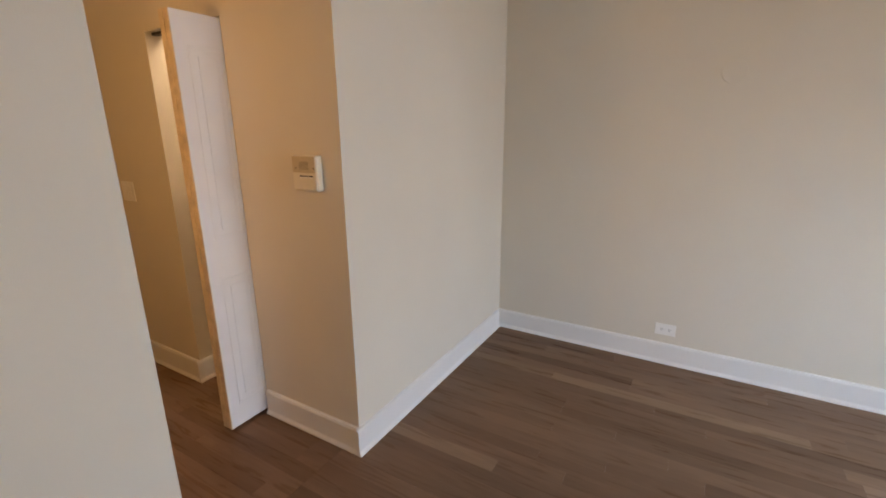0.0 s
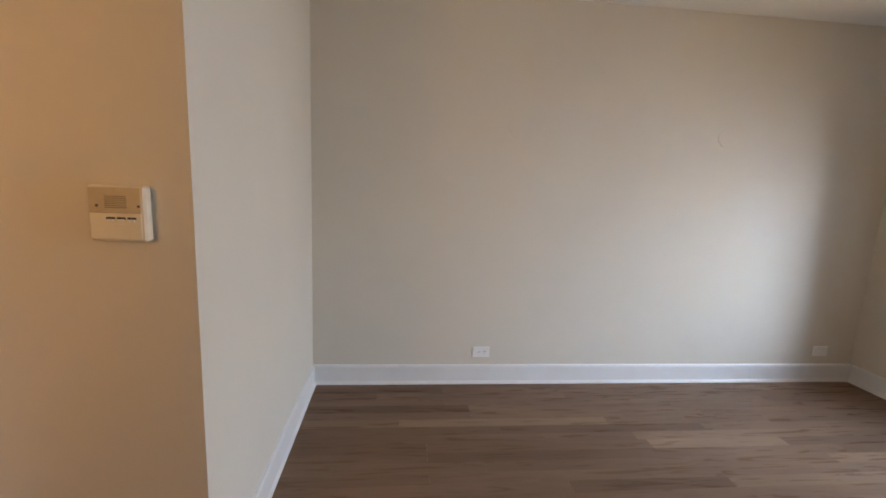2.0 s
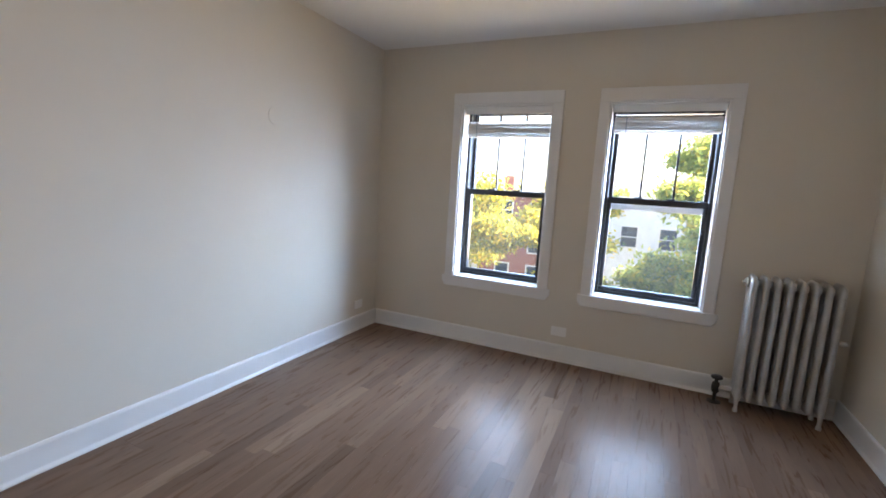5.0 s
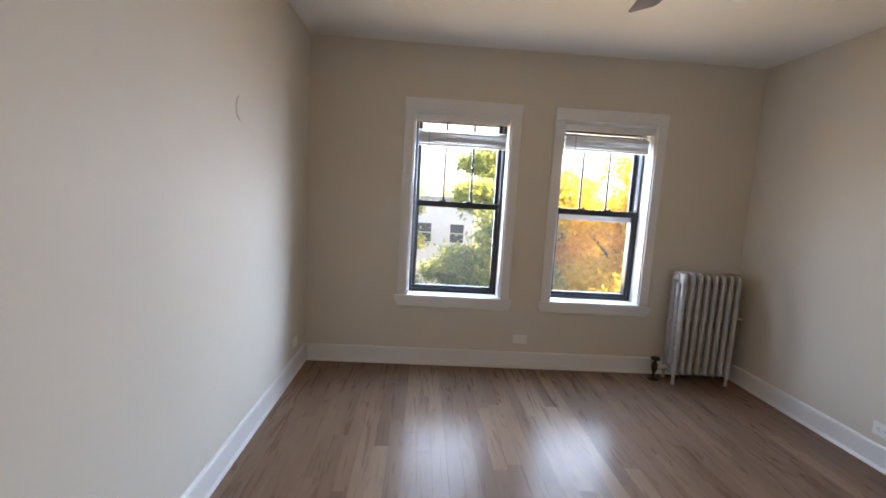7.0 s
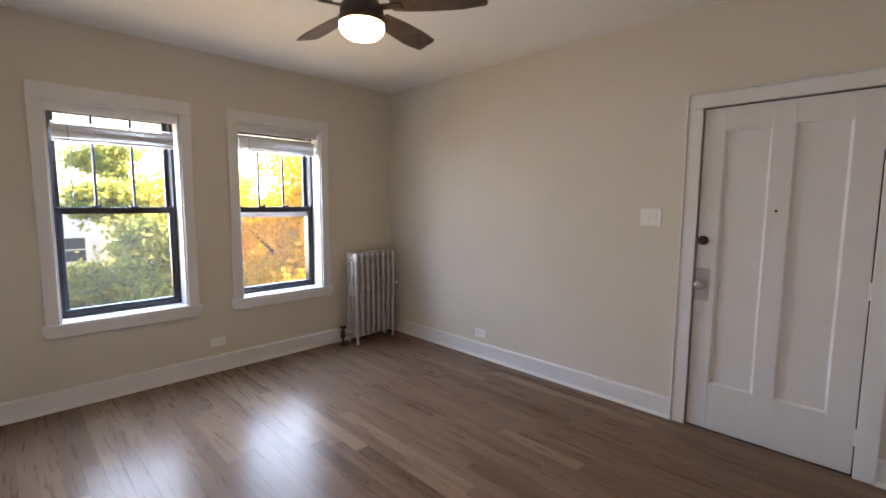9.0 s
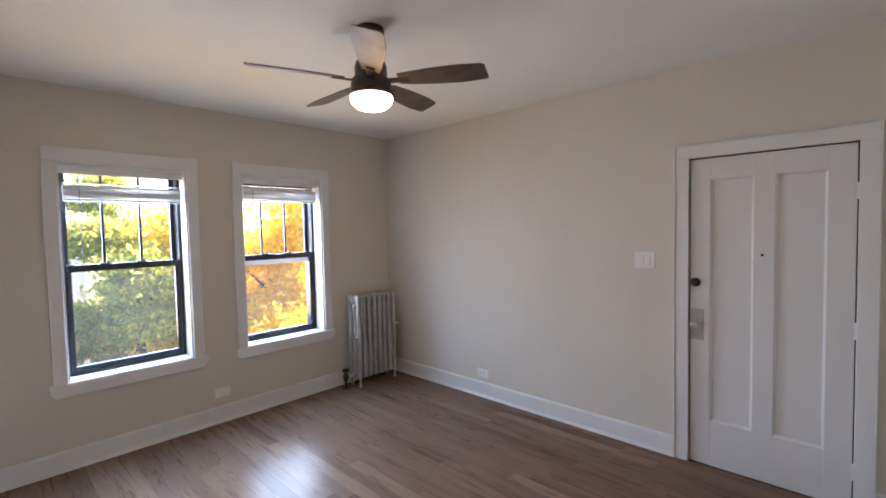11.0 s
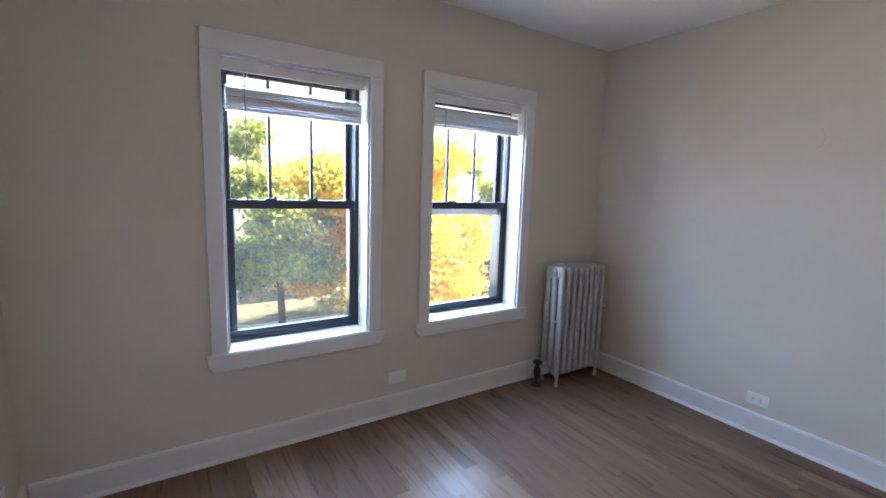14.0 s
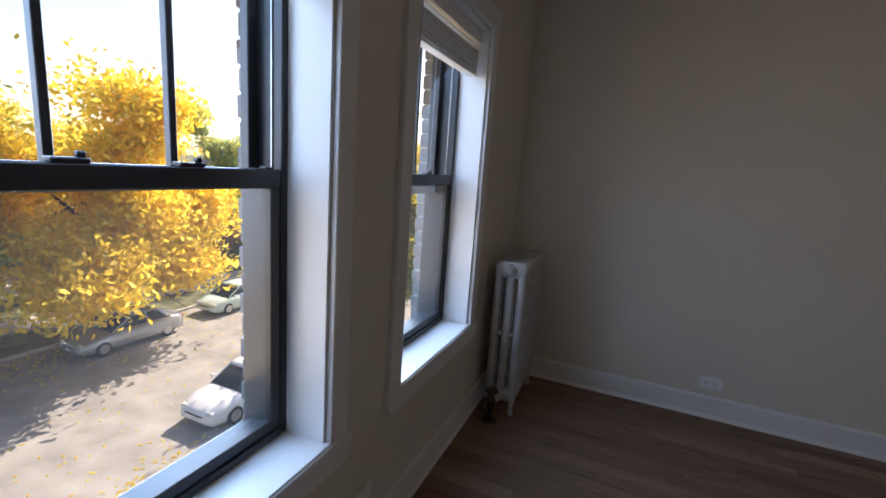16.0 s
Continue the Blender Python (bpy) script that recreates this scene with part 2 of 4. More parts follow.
def box(x0, x1, y0, y1, z0, z1, bevel=0.0, bm=None, segments=1):
    bm = bm or bmesh.new()
    r = bmesh.ops.create_cube(bm, size=1.0, matrix=Matrix.Translation(((x0 + x1) / 2, (y0 + y1) / 2, (z0 + z1) / 2)) @ Matrix.Diagonal((abs(x1 - x0), abs(y1 - y0), abs(z1 - z0), 1)))
    if bevel:
        es = {e for v in r["verts"] for e in v.link_edges}
        bmesh.ops.bevel(bm, geom=list(es), offset=bevel, segments=segments, affect="EDGES", profile=0.5)
    return bm


def prism(points, axis, a, b, bm=None, bevel=0.0):
    """A polygon in the plane across axis (x: (y, z), y: (x, z), z: (x, y)), drawn out from a to b."""
    bm = bm or bmesh.new()

    def at(p, h):
        return {"x": (h, p[0], p[1]), "y": (p[0], h, p[1]), "z": (p[0], p[1], h)}[axis]
    lo = [bm.verts.new(at(p, a)) for p in points]
    hi = [bm.verts.new(at(p, b)) for p in points]
    n = len(points)
    fs = [bm.faces.new(lo), bm.faces.new(hi[::-1])]
    fs += [bm.faces.new((lo[i], lo[(i + 1) % n], hi[(i + 1) % n], hi[i])) for i in range(n)]
    if bevel:
        bmesh.ops.bevel(bm, geom=list({e for f in fs for e in f.edges}), offset=bevel, segments=1, affect="EDGES")
    return bm


def lathe(profile, cx, cy, cz, axis="z", n=28, bm=None, sx=1.0, sy=1.0):
    """Rings of (radius, height) about an axis; closed at both ends."""
    bm = bm or bmesh.new()
    rings = []
    for r, h in profile:
        ring = []
        for i in range(n):
            a = 2 * math.pi * i / n
            u, v = r * math.cos(a) * sx, r * math.sin(a) * sy
            p = {"z": (u, v, h), "x": (h, u, v), "y": (u, h, v)}[axis]
            ring.append(bm.verts.new((cx + p[0], cy + p[1], cz + p[2])))
        rings.append(ring)
    for a, b in zip(rings, rings[1:]):
        for i in range(n):
            bm.faces.new((a[i], a[(i + 1) % n], b[(i + 1) % n], b[i]))
    bm.faces.new(rings[0])
    bm.faces.new(rings[-1])
    return bm


def rod(p, q, r0, r1=None, n=10, bm=None):
    """A tapered bar from p to q."""
    bm = bm or bmesh.new()
    r1 = r0 if r1 is None else r1
    p, q = Vector(p), Vector(q)
    turn = (q - p).to_track_quat("Z", "Y").to_matrix()
    rings = []
    for c, r in ((p, r0), (q, r1)):
        rings.append([bm.verts.new(c + turn @ Vector((r * math.cos(2 * math.pi * i / n), r * math.sin(2 * math.pi * i / n), 0))) for i in range(n)])
    for i in range(n):
        bm.faces.new((rings[0][i], rings[0][(i + 1) % n], rings[1][(i + 1) % n], rings[1][i]))
    bm.faces.new(rings[0][::-1])
    bm.faces.new(rings[1])
    return bm


def setting(name, bm, material, label, category):
    return tagged(part(name, bm, material), label, category, kind="structure")


# ---- plan ----
EAST, NORTH, SOUTH, TOP = 3.315, 3.49, -0.215, 2.63
NOOK, HALLN, WEST, WEDGE = -0.856, 1.81, -0.90, 1.02
OUT = 3.67
WINDOWS = ((1.862, 2.65), (0.65, 1.432))
W_LO, W_HI, MEET = 0.60, 2.112, 1.397

# ---- structure ----
floor = setting("floor", box(-4.2, EAST + 0.05, -0.5, NORTH + 0.1, -0.14, -0.0215), SUBFLOOR, "brown-stained oak strip floor with satin varnish", "floor")

bm = bmesh.new()
ys = [SOUTH - 0.15] + [v for lo, hi in sorted(WINDOWS) for v in (lo, hi)] + [NORTH + 0.15]
for i in range(0, 6, 2):
    box(EAST, 3.60, ys[i], ys[i + 1], -0.02, TOP + 0.2, bm=bm)
for lo, hi in WINDOWS:
    box(EAST, 3.60, lo, hi, -0.02, W_LO - 0.001, bm=bm)
    box(EAST, 3.60, lo, hi, W_HI + 0.001, TOP + 0.2, bm=bm)
setting("wall_east", bm, PAINT, "warm off-white painted plaster wall with two windows", "wall")
setting("wall_north", box(NOOK - 0.1, EAST, NORTH, NORTH + 0.15, -0.02, TOP + 0.2), PAINT, "warm off-white painted plaster wall", "wall")
DOOR_L, DOOR_R, DOOR_T = -0.60, 0.205, 2.018
bm = bmesh.new()
box(WEST - 0.3, DOOR_L - 0.012, SOUTH - 0.15, SOUTH, -0.02, TOP + 0.2, bm=bm)
box(DOOR_R + 0.012, EAST, SOUTH - 0.15, SOUTH, -0.02, TOP + 0.2, bm=bm)
box(DOOR_L - 0.012, DOOR_R + 0.012, SOUTH - 0.15, SOUTH, DOOR_T + 0.012, TOP + 0.2, bm=bm)
setting("wall_south", bm, PAINT, "warm off-white painted plaster wall with the entry door", "wall")
setting("wall_behind_door", box(DOOR_L - 0.3, DOOR_R + 0.3, SOUTH - 0.3, SOUTH - 0.2, -0.02, TOP + 0.2), PAINT, "plain painted wall beyond the entry door", "wall")
setting("wall_west", box(WEST - 0.11, WEST, SOUTH, WEDGE, -0.02, TOP + 0.2, 0.004), PAINT, "off-white painted partition ending at the hall", "wall")
setting("wall_nook", box(NOOK - 0.1, NOOK, HALLN + 0.1, NORTH, -0.02, TOP + 0.2), PAINT, "off-white painted side wall of the alcove", "wall")
# hall: north wall with the closet opening
OPEN_L, OPEN_R, OPEN_T = -2.152, -1.525, 2.02
bm = bmesh.new()
box(OPEN_R, NOOK, HALLN, HALLN + 0.1, -0.02, TOP + 0.2, bm=bm)
box(-4.2, OPEN_L, HALLN, HALLN + 0.1, -0.02, TOP + 0.2, bm=bm)
box(OPEN_L, OPEN_R, HALLN, HALLN + 0.1, OPEN_T, TOP + 0.2, bm=bm)
setting("wall_hall_north", bm, PAINT, "painted hall wall with a closet opening", "wall")
setting("wall_hall_south", box(-4.2, WEST - 0.11, -0.15, -0.05, -0.02, TOP + 0.2), PAINT, "plain painted hall wall", "wall")
setting("wall_hall_west", box(-4.3, -4.2, -0.15, HALLN + 0.1, -0.02, TOP + 0.2), PAINT, "plain painted hall end wall", "wall")
bm = bmesh.new()
box(-2.9, -2.8, HALLN + 0.1, 2.7, -0.02, TOP + 0.2, bm=bm)
box(-2.8, -1.40, 2.6, 2.7, -0.02, TOP + 0.2, bm=bm)
box(-1.40, -1.30, HALLN + 0.1, 2.7, -0.02, TOP + 0.2, bm=bm)
setting("wall_closet", bm, TRIM, "white painted closet walls", "wall")

# ceiling
bm = box(-4.3, OUT, SOUTH - 0.3, NORTH + 0.15, TOP, TOP + 0.12)
setting("ceiling", bm, CEIL, "white painted plaster ceiling", "ceiling")

# baseboards: flat board, eased top, small shoe at the floor
BB = [(0, 0), (0.026, 0), (0.026, 0.008), (0.018, 0.02), (0.016, 0.026), (0.016, 0.128), (0.011, 0.14), (0, 0.142)]


def baseboard(axis, wall, sign, a, b):
    return setting("baseboard", prism([(wall + sign * u, v) for u, v in BB], axis, a, b), TRIM, "white painted baseboard with a small shoe moulding", "baseboard")


baseboard("y", EAST, -1, SOUTH + 0.026, NORTH - 0.026)
baseboard("x", NORTH, -1, NOOK, EAST)
baseboard("x", SOUTH, 1, DOOR_R + 0.09, EAST)
baseboard("x", SOUTH, 1, WEST + 0.026, DOOR_L - 0.09)
baseboard("y", WEST, 1, SOUTH, WEDGE)
baseboard("y", NOOK, 1, HALLN - 0.026, NORTH - 0.026)
baseboard("x", HALLN, -1, OPEN_R + 0.012, NOOK)
baseboard("x", HALLN, -1, -4.2, OPEN_L - 0.0)
baseboard("y", OPEN_L, 1, HALLN - 0.026, HALLN + 0.1)
baseboard("x", 2.6, -1, -2.8, -1.40)


# ---- windows ----
def window(name, lo, hi, slipped):
    w = empty(name, EAST, (lo + hi) / 2, W_LO)
    tagged(w, "black double-hung window with white painted casing" + (", upper sash slipped a little" if slipped else ""), "window", "street windows", "structure")
    cw, th = 0.08, 0.02
    x0 = EAST - th
    part("casing_side", box(x0, EAST, hi, hi + cw, W_LO, W_HI, 0.003), TRIM, w)
    part("casing_side", box(x0, EAST, lo - cw, lo, W_LO, W_HI, 0.003), TRIM, w)
    part("casing_head", box(x0 - 0.004, EAST, lo - cw, hi + cw, W_HI, W_HI + 0.097, 0.003), TRIM, w)
    a, b = lo - cw - 0.022, hi + cw + 0.022
    part("apron", prism([(a + 0.03, 0.508), (b - 0.03, 0.508), (b, 0.55), (b, W_LO), (a, W_LO), (a, 0.55)], "x", x0 - 0.006, EAST, bevel=0.003), TRIM, w, "white apron board with clipped ends")
    part("window_sill", box(EAST - 0.02, 3.455, lo, hi, W_LO - 0.012, W_LO + 0.006, 0.002), TRIM, w)
    part("jamb", box(EAST, 3.455, hi - 0.012, hi, W_LO + 0.006, W_HI, 0.0), TRIM, w)
    part("jamb", box(EAST, 3.455, lo, lo + 0.012, W_LO + 0.006, W_HI, 0.0), TRIM, w)
    part("head_jamb", box(EAST, 3.455, lo + 0.012, hi - 0.012, W_HI - 0.014, W_HI, 0.0), TRIM, w)
    l2, h2 = lo + 0.012, hi - 0.012
    # outer frame with side tracks
    part("window_frame", box(3.455, 3.604, lo + 0.001, l2 + 0.022, W_LO + 0.006, W_HI - 0.014, 0.002), BLACK, w)
    part("track", box(3.455, 3.604, h2 - 0.022, hi - 0.001, W_LO + 0.006, W_HI - 0.014, 0.002), BLACK, w)
    part("frame_head", box(3.455, 3.56, l2 + 0.022, h2 - 0.022, W_HI - 0.026, W_HI - 0.001, 0.002), BLACK, w)
    part("frame_sill", box(3.452, 3.575, l2 + 0.022, h2 - 0.022, W_LO + 0.007, W_LO + 0.03, 0.002), BLACK, w)
    part("track_strip", box(3.487, 3.49, l2 + 0.0225, l2 + 0.026, MEET, W_HI - 0.05), RIM, w, "thin pale track strip")
    a, b = l2 + 0.023, h2 - 0.023
    # lower sash, inside
    part("lower_sash_rail", box(3.46, 3.49, a, b, W_LO + 0.03, W_LO + 0.064, 0.003), BLACK, w)
    part("meeting_rail", box(3.456, 3.49, a, b, MEET - 0.05, MEET, 0.004), BLACK, w)
    part("lower_sash_stile", box(3.46, 3.49, a, a + 0.032, W_LO + 0.064, MEET - 0.05, 0.003), BLACK, w)
    part("lower_sash_stile", box(3.46, 3.49, b - 0.032, b, W_LO + 0.064, MEET - 0.05, 0.003), BLACK, w)
    p = part("lower_pane", box(3.473, 3.478, a + 0.03, b - 0.03, W_LO + 0.06, MEET - 0.048), DUSTY, w, "dusty glass")
    p.visible_shadow = False
    # upper sash, outside
    drop = 0.05 if slipped else 0.0
    # the slipped sash's rail is coloured pale to imitate sky reflected on it
    part("upper_sash_rail", box(3.54, 3.57, a, b, MEET - 0.048 - drop, MEET - 0.006 - drop * 0.5, 0.003), VINYL if slipped else BLACK, w)
    part("upper_sash_head", box(3.54, 3.57, a, b, W_HI - 0.056 - drop, W_HI - 0.027, 0.003), BLACK, w)
    for s0, s1 in ((a, a + 0.03), (b - 0.03, b)):
        part("upper_sash_stile", box(3.54, 3.57, s0, s1, MEET - 0.006, W_HI - 0.056, 0.003), BLACK, w)
    p = part("upper_pane", box(3.553, 3.557, a + 0.028, b - 0.028, MEET - 0.018 - drop, W_HI - 0.05), GLASS, w)
    p.visible_shadow = False
    for k in (1, 2):
        m = a + (b - a) * k / 3
        part("muntin", box(3.545, 3.567, m - 0.0085, m + 0.0085, MEET - 0.006, W_HI - 0.056, 0.002), BLACK, w)
    for k in (0.36, 0.68):
        m = a + (b - a) * k
        lk = part("sash_lock", box(3.458, 3.488, m - 0.03, m + 0.03, MEET, MEET + 0.009, 0.002), BLACK, w)
        part("lever", box(3.462, 3.478, m - 0.026, m - 0.012, MEET + 0.009, MEET + 0.021, 0.003), BLACK, lk)
    for m in (a + 0.02, b - 0.05):
        part("tilt_latch", box(3.462, 3.486, m, m + 0.03, MEET, MEET + 0.006, 0.002), BLACK, w)
    return w


def blind(lo, hi, stack_lo, stack_hi):
    w = empty("window_blind", 3.37, (lo + hi) / 2, W_HI - 0.014)
    tagged(w, "white slatted blind drawn up in the window head", "blind", "window blinds")
    a, b = lo + 0.016, hi - 0.016
    part("valance", box(3.352, 3.36, a, b, W_HI - 0.072, W_HI - 0.014, 0.002), VINYL, w)
    part("headrail", box(3.362, 3.41, a, b, W_HI - 0.058, W_HI - 0.014, 0.003), VINYL, w)
    n = 20
    for i in range(n):
        z = stack_lo + 0.016 + (stack_hi - stack_lo - 0.016) * i / n
        bm = box(-0.025, 0.025, a + 0.012, b - 0.02, -0.0023, 0.0023)
        tilt = Matrix.Translation((3.387 + 0.003 * math.sin(i * 2.3), 0, z + 0.003)) @ Matrix.Rotation(radians(2.6 * math.sin(i * 1.7 + lo * 5)), 4, "Y") @ Matrix.Rotation(radians(0.22 * math.sin(i * 2.9 + lo)), 4, "X")
        bmesh.ops.transform(bm, matrix=tilt, verts=bm.verts)
        part("slat", bm, VINYL, w)
    # one slat hangs free above the stack
    part("slat", box(3.362, 3.412, a + 0.012, b - 0.02, stack_hi + 0.018, stack_hi + 0.021), VINYL, w)
    part("bottom_rail", box(3.362, 3.412, a + 0.012, b - 0.02, stack_lo, stack_lo + 0.014, 0.003), VINYL, w)
    for k in (0.16, 0.84):
        y = a + (b - a) * k
        part("lift_cord", rod((3.362, y, stack_lo + 0.01), (3.362, y, W_HI - 0.055), 0.0012, n=6), VINYL, w)
    part("wand", rod((3.355, b - 0.105, W_HI - 0.065), (3.372, b - 0.11, 1.415), 0.0035, n=8), SIDING, w, "clear grey tilt wand")
    return w


window("window_1", *WINDOWS[0], False)
window("window_2", *WINDOWS[1], True)
blind(*WINDOWS[0], 1.85, 1.957)
blind(*WINDOWS[1], 1.888, 2.005)


# ---- entry door ----
def entry_door():
    d = empty("door_1", (DOOR_L + DOOR_R) / 2, SOUTH, 0)
    tagged(d, "white painted two-panel entry door, closed", "door", kind="structure")
    f = SOUTH - 0.006
    th = 0.04
    p1, p2 = (-0.14, 0.092), (-0.48, -0.245)
    lo, hi = 0.302, 1.886
    for s0, s1 in ((DOOR_L, p2[0]), (p2[1], p1[0]), (p1[1], DOOR_R)):
        part("stile", box(s0, s1, f - th, f, 0.006, DOOR_T, 0.002), DOORP, d)
    for s0, s1 in (p2, p1):
        part("rail", box(s0, s1, f - th, f - 0.0005, 0.006, lo, 0.0), DOORP, d)
        part("rail", box(s0, s1, f - th, f - 0.0005, hi, DOOR_T, 0.0), DOORP, d)
        part("panel", box(s0, s1, f - th + 0.01, f - 0.018, lo, hi), DOORP, d)
        for z0, z1, x0, x1 in ((lo, hi, s0, s0 + 0.012), (lo, hi, s1 - 0.012, s1)):
            e = x0 if x0 == s0 else x1
            i = x1 if x0 == s0 else x0
            part("panel_moulding", prism([(e, f - 0.002), (i, f - 0.018), (e, f - 0.018)], "z", z0, z1), DOORP, d)
        part("panel_moulding", prism([(f - 0.002, lo), (f - 0.018, lo + 0.012), (f - 0.018, lo)], "x", s0, s1), DOORP, d)
        part("panel_moulding", prism([(f - 0.002, hi), (f - 0.018, hi - 0.012), (f - 0.018, hi)], "x", s0, s1), DOORP, d)
    for a, b in ((DOOR_R + 0.006, DOOR_R + 0.086), (DOOR_L - 0.086, DOOR_L - 0.006)):
        part("casing_side", box(a, b, SOUTH, SOUTH + 0.02, 0, DOOR_T + 0.008, 0.003), TRIM, d)
        e = (b, b + 0.008) if a > 0 else (a - 0.008, a)
        part("back_band", box(*e, SOUTH, SOUTH + 0.028, 0, DOOR_T + 0.096, 0.002), TRIM, d)
    part("casing_head", box(DOOR_L - 0.086, DOOR_R + 0.086, SOUTH, SOUTH + 0.02, DOOR_T + 0.008, DOOR_T + 0.088, 0.003), TRIM, d)
    part("back_band", box(DOOR_L - 0.086, DOOR_R + 0.086, SOUTH, SOUTH + 0.028, DOOR_T + 0.088, DOOR_T + 0.096, 0.002), TRIM, d)
    # near-black sheet behind the whole door, giving its edge gap a shaded look
    part("gap_shade_sheet", box(DOOR_L - 0.012, DOOR_R + 0.012, f - th - 0.03, f - th - 0.005, 0, DOOR_T + 0.012), SLOT, d)
    plate = part("lock_plate", box(0.124, 0.203, f, f + 0.004, 0.835, 1.04, 0.0015), STEEL, d, "brushed steel wrap plate")
    part("door_knob", lathe([(0.017, 0), (0.017, 0.012), (0.012, 0.016), (0.012, 0.03), (0.026, 0.038), (0.03, 0.05), (0.026, 0.062), (0.012, 0.067)], 0.168, f + 0.004, 0.938, "y"), STEEL, plate, "round steel knob", True)
    part("deadbolt", lathe([(0.029, 0), (0.029, 0.006), (0.024, 0.012), (0.012, 0.014)], 0.172, f, 1.216, "y"), OLDBRASS, d, "dark round deadbolt", True)
    part("thumb_turn", box(0.164, 0.18, f + 0.014, f + 0.028, 1.196, 1.236, 0.003), OLDBRASS, d)
    part("peephole", lathe([(0.008, 0), (0.008, 0.003), (0.005, 0.004)], -0.186, f, 1.404, "y", 14), OLDBRASS, d)
    for z in (0.22, 1.0, 1.76):
        part("hinge", rod((DOOR_L - 0.003, SOUTH + 0.004, z - 0.045), (DOOR_L - 0.003, SOUTH + 0.004, z + 0.045), 0.007), TRIM, d, "painted-over hinge knuckle")
    return d


entry_door()


# ---- radiator ----
def radiator():
    r = empty("radiator", 3.155, 0.08, 0)
    tagged(r, "old cast-iron column radiator in silver paint on feet", "radiator")
    n, pitch = 8, 0.065
    cols = (3.087, 3.155, 3.223)
    for i in range(n):
        y = 0.33 - i * pitch
        bm = bmesh.new()
        for j, x in enumerate(cols):
            prof = [(0.012, 0.10), (0.024, 0.115), (0.026, 0.15), (0.0255, 0.5), (0.026, 0.87), (0.024, 0.915), (0.012, 0.94)]
            lathe(prof, x, y, 0, "z", 12, bm, 1.0, 0.8)
        for z, rz in ((0.918, 0.056), (0.125, 0.045)):
            prof = [(0.25, 3.060), (0.62, 3.066), (0.86, 3.078), (1.0, 3.10), (1.0, 3.21), (0.86, 3.232), (0.62, 3.244), (0.25, 3.25)]
            lathe(prof, 0, y, z, "x", 14, bm, 0.0235, rz)
        for x in (3.121, 3.189):
            lathe([(0.6, 3.0 - 3.0 - 0.02), (1.0, -0.008), (1.0, 0.008), (0.6, 0.02)], x, y, 0.52, "x", 10, bm, 0.02, 0.022)
        sec = part("section", bm, IRON, r, smooth=True)
        if i in (0, n - 1):
            for x, s in ((3.087, -1), (3.223, 1)):
                part("foot", lathe([(0.015, 0.0), (0.017, 0.01), (0.011, 0.03), (0.013, 0.07), (0.024, 0.125)], x + s * 0.005, y, 0, "z", 12), IRON, sec, smooth=True)
    for z in (0.918, 0.125):
        part("nipple", rod((3.155, 0.33, z), (3.155, -0.13, z), 0.026), IRON, r)
    plug = part("plug", lathe([(0.036, 0.0), (0.036, 0.008), (0.03, 0.012), (0.022, 0.014), (0.022, 0.02), (0.014, 0.021)], 3.155, 0.354, 0.918, "y", 20), IRON, r, "round cast end plug", True)
    part("plug_nut", lathe([(0.013, 0.0), (0.013, 0.012)], 3.155, 0.373, 0.918, "y", 4), IRON, plug)
    part("air_vent", lathe([(0.007, 0.0), (0.007, -0.03), (0.015, -0.033), (0.016, -0.06), (0.008, -0.068)], 3.087, -0.125, 0.6, "y", 14), LAMPW, r, "small chrome air vent", True)
    # supply valve
    v = part("valve", lathe([(0.013, 0.0), (0.013, 0.07), (0.024, 0.08), (0.028, 0.12), (0.022, 0.15), (0.012, 0.155), (0.012, 0.18)], 3.175, 0.445, 0, "z", 16), OLDBRASS, r, "dark brass supply valve", True)
    part("handwheel", lathe([(0.012, 0.178), (0.034, 0.18), (0.038, 0.19), (0.034, 0.2), (0.012, 0.203)], 3.175, 0.445, 0, "z", 16), OLDBRASS, v, smooth=True)
    part("union_nut", rod((3.175, 0.43, 0.115), (3.155, 0.352, 0.12), 0.024, n=6), IRON, v, "silver-painted union nut")
    part("floor_plate", lathe([(0.045, 0.0), (0.043, 0.006), (0.015, 0.012)], 3.175, 0.445, 0, "z", 20), OLDBRASS, v)
    r.location.y += 0.07
    r.scale.z = 0.967
    return r


radiator()


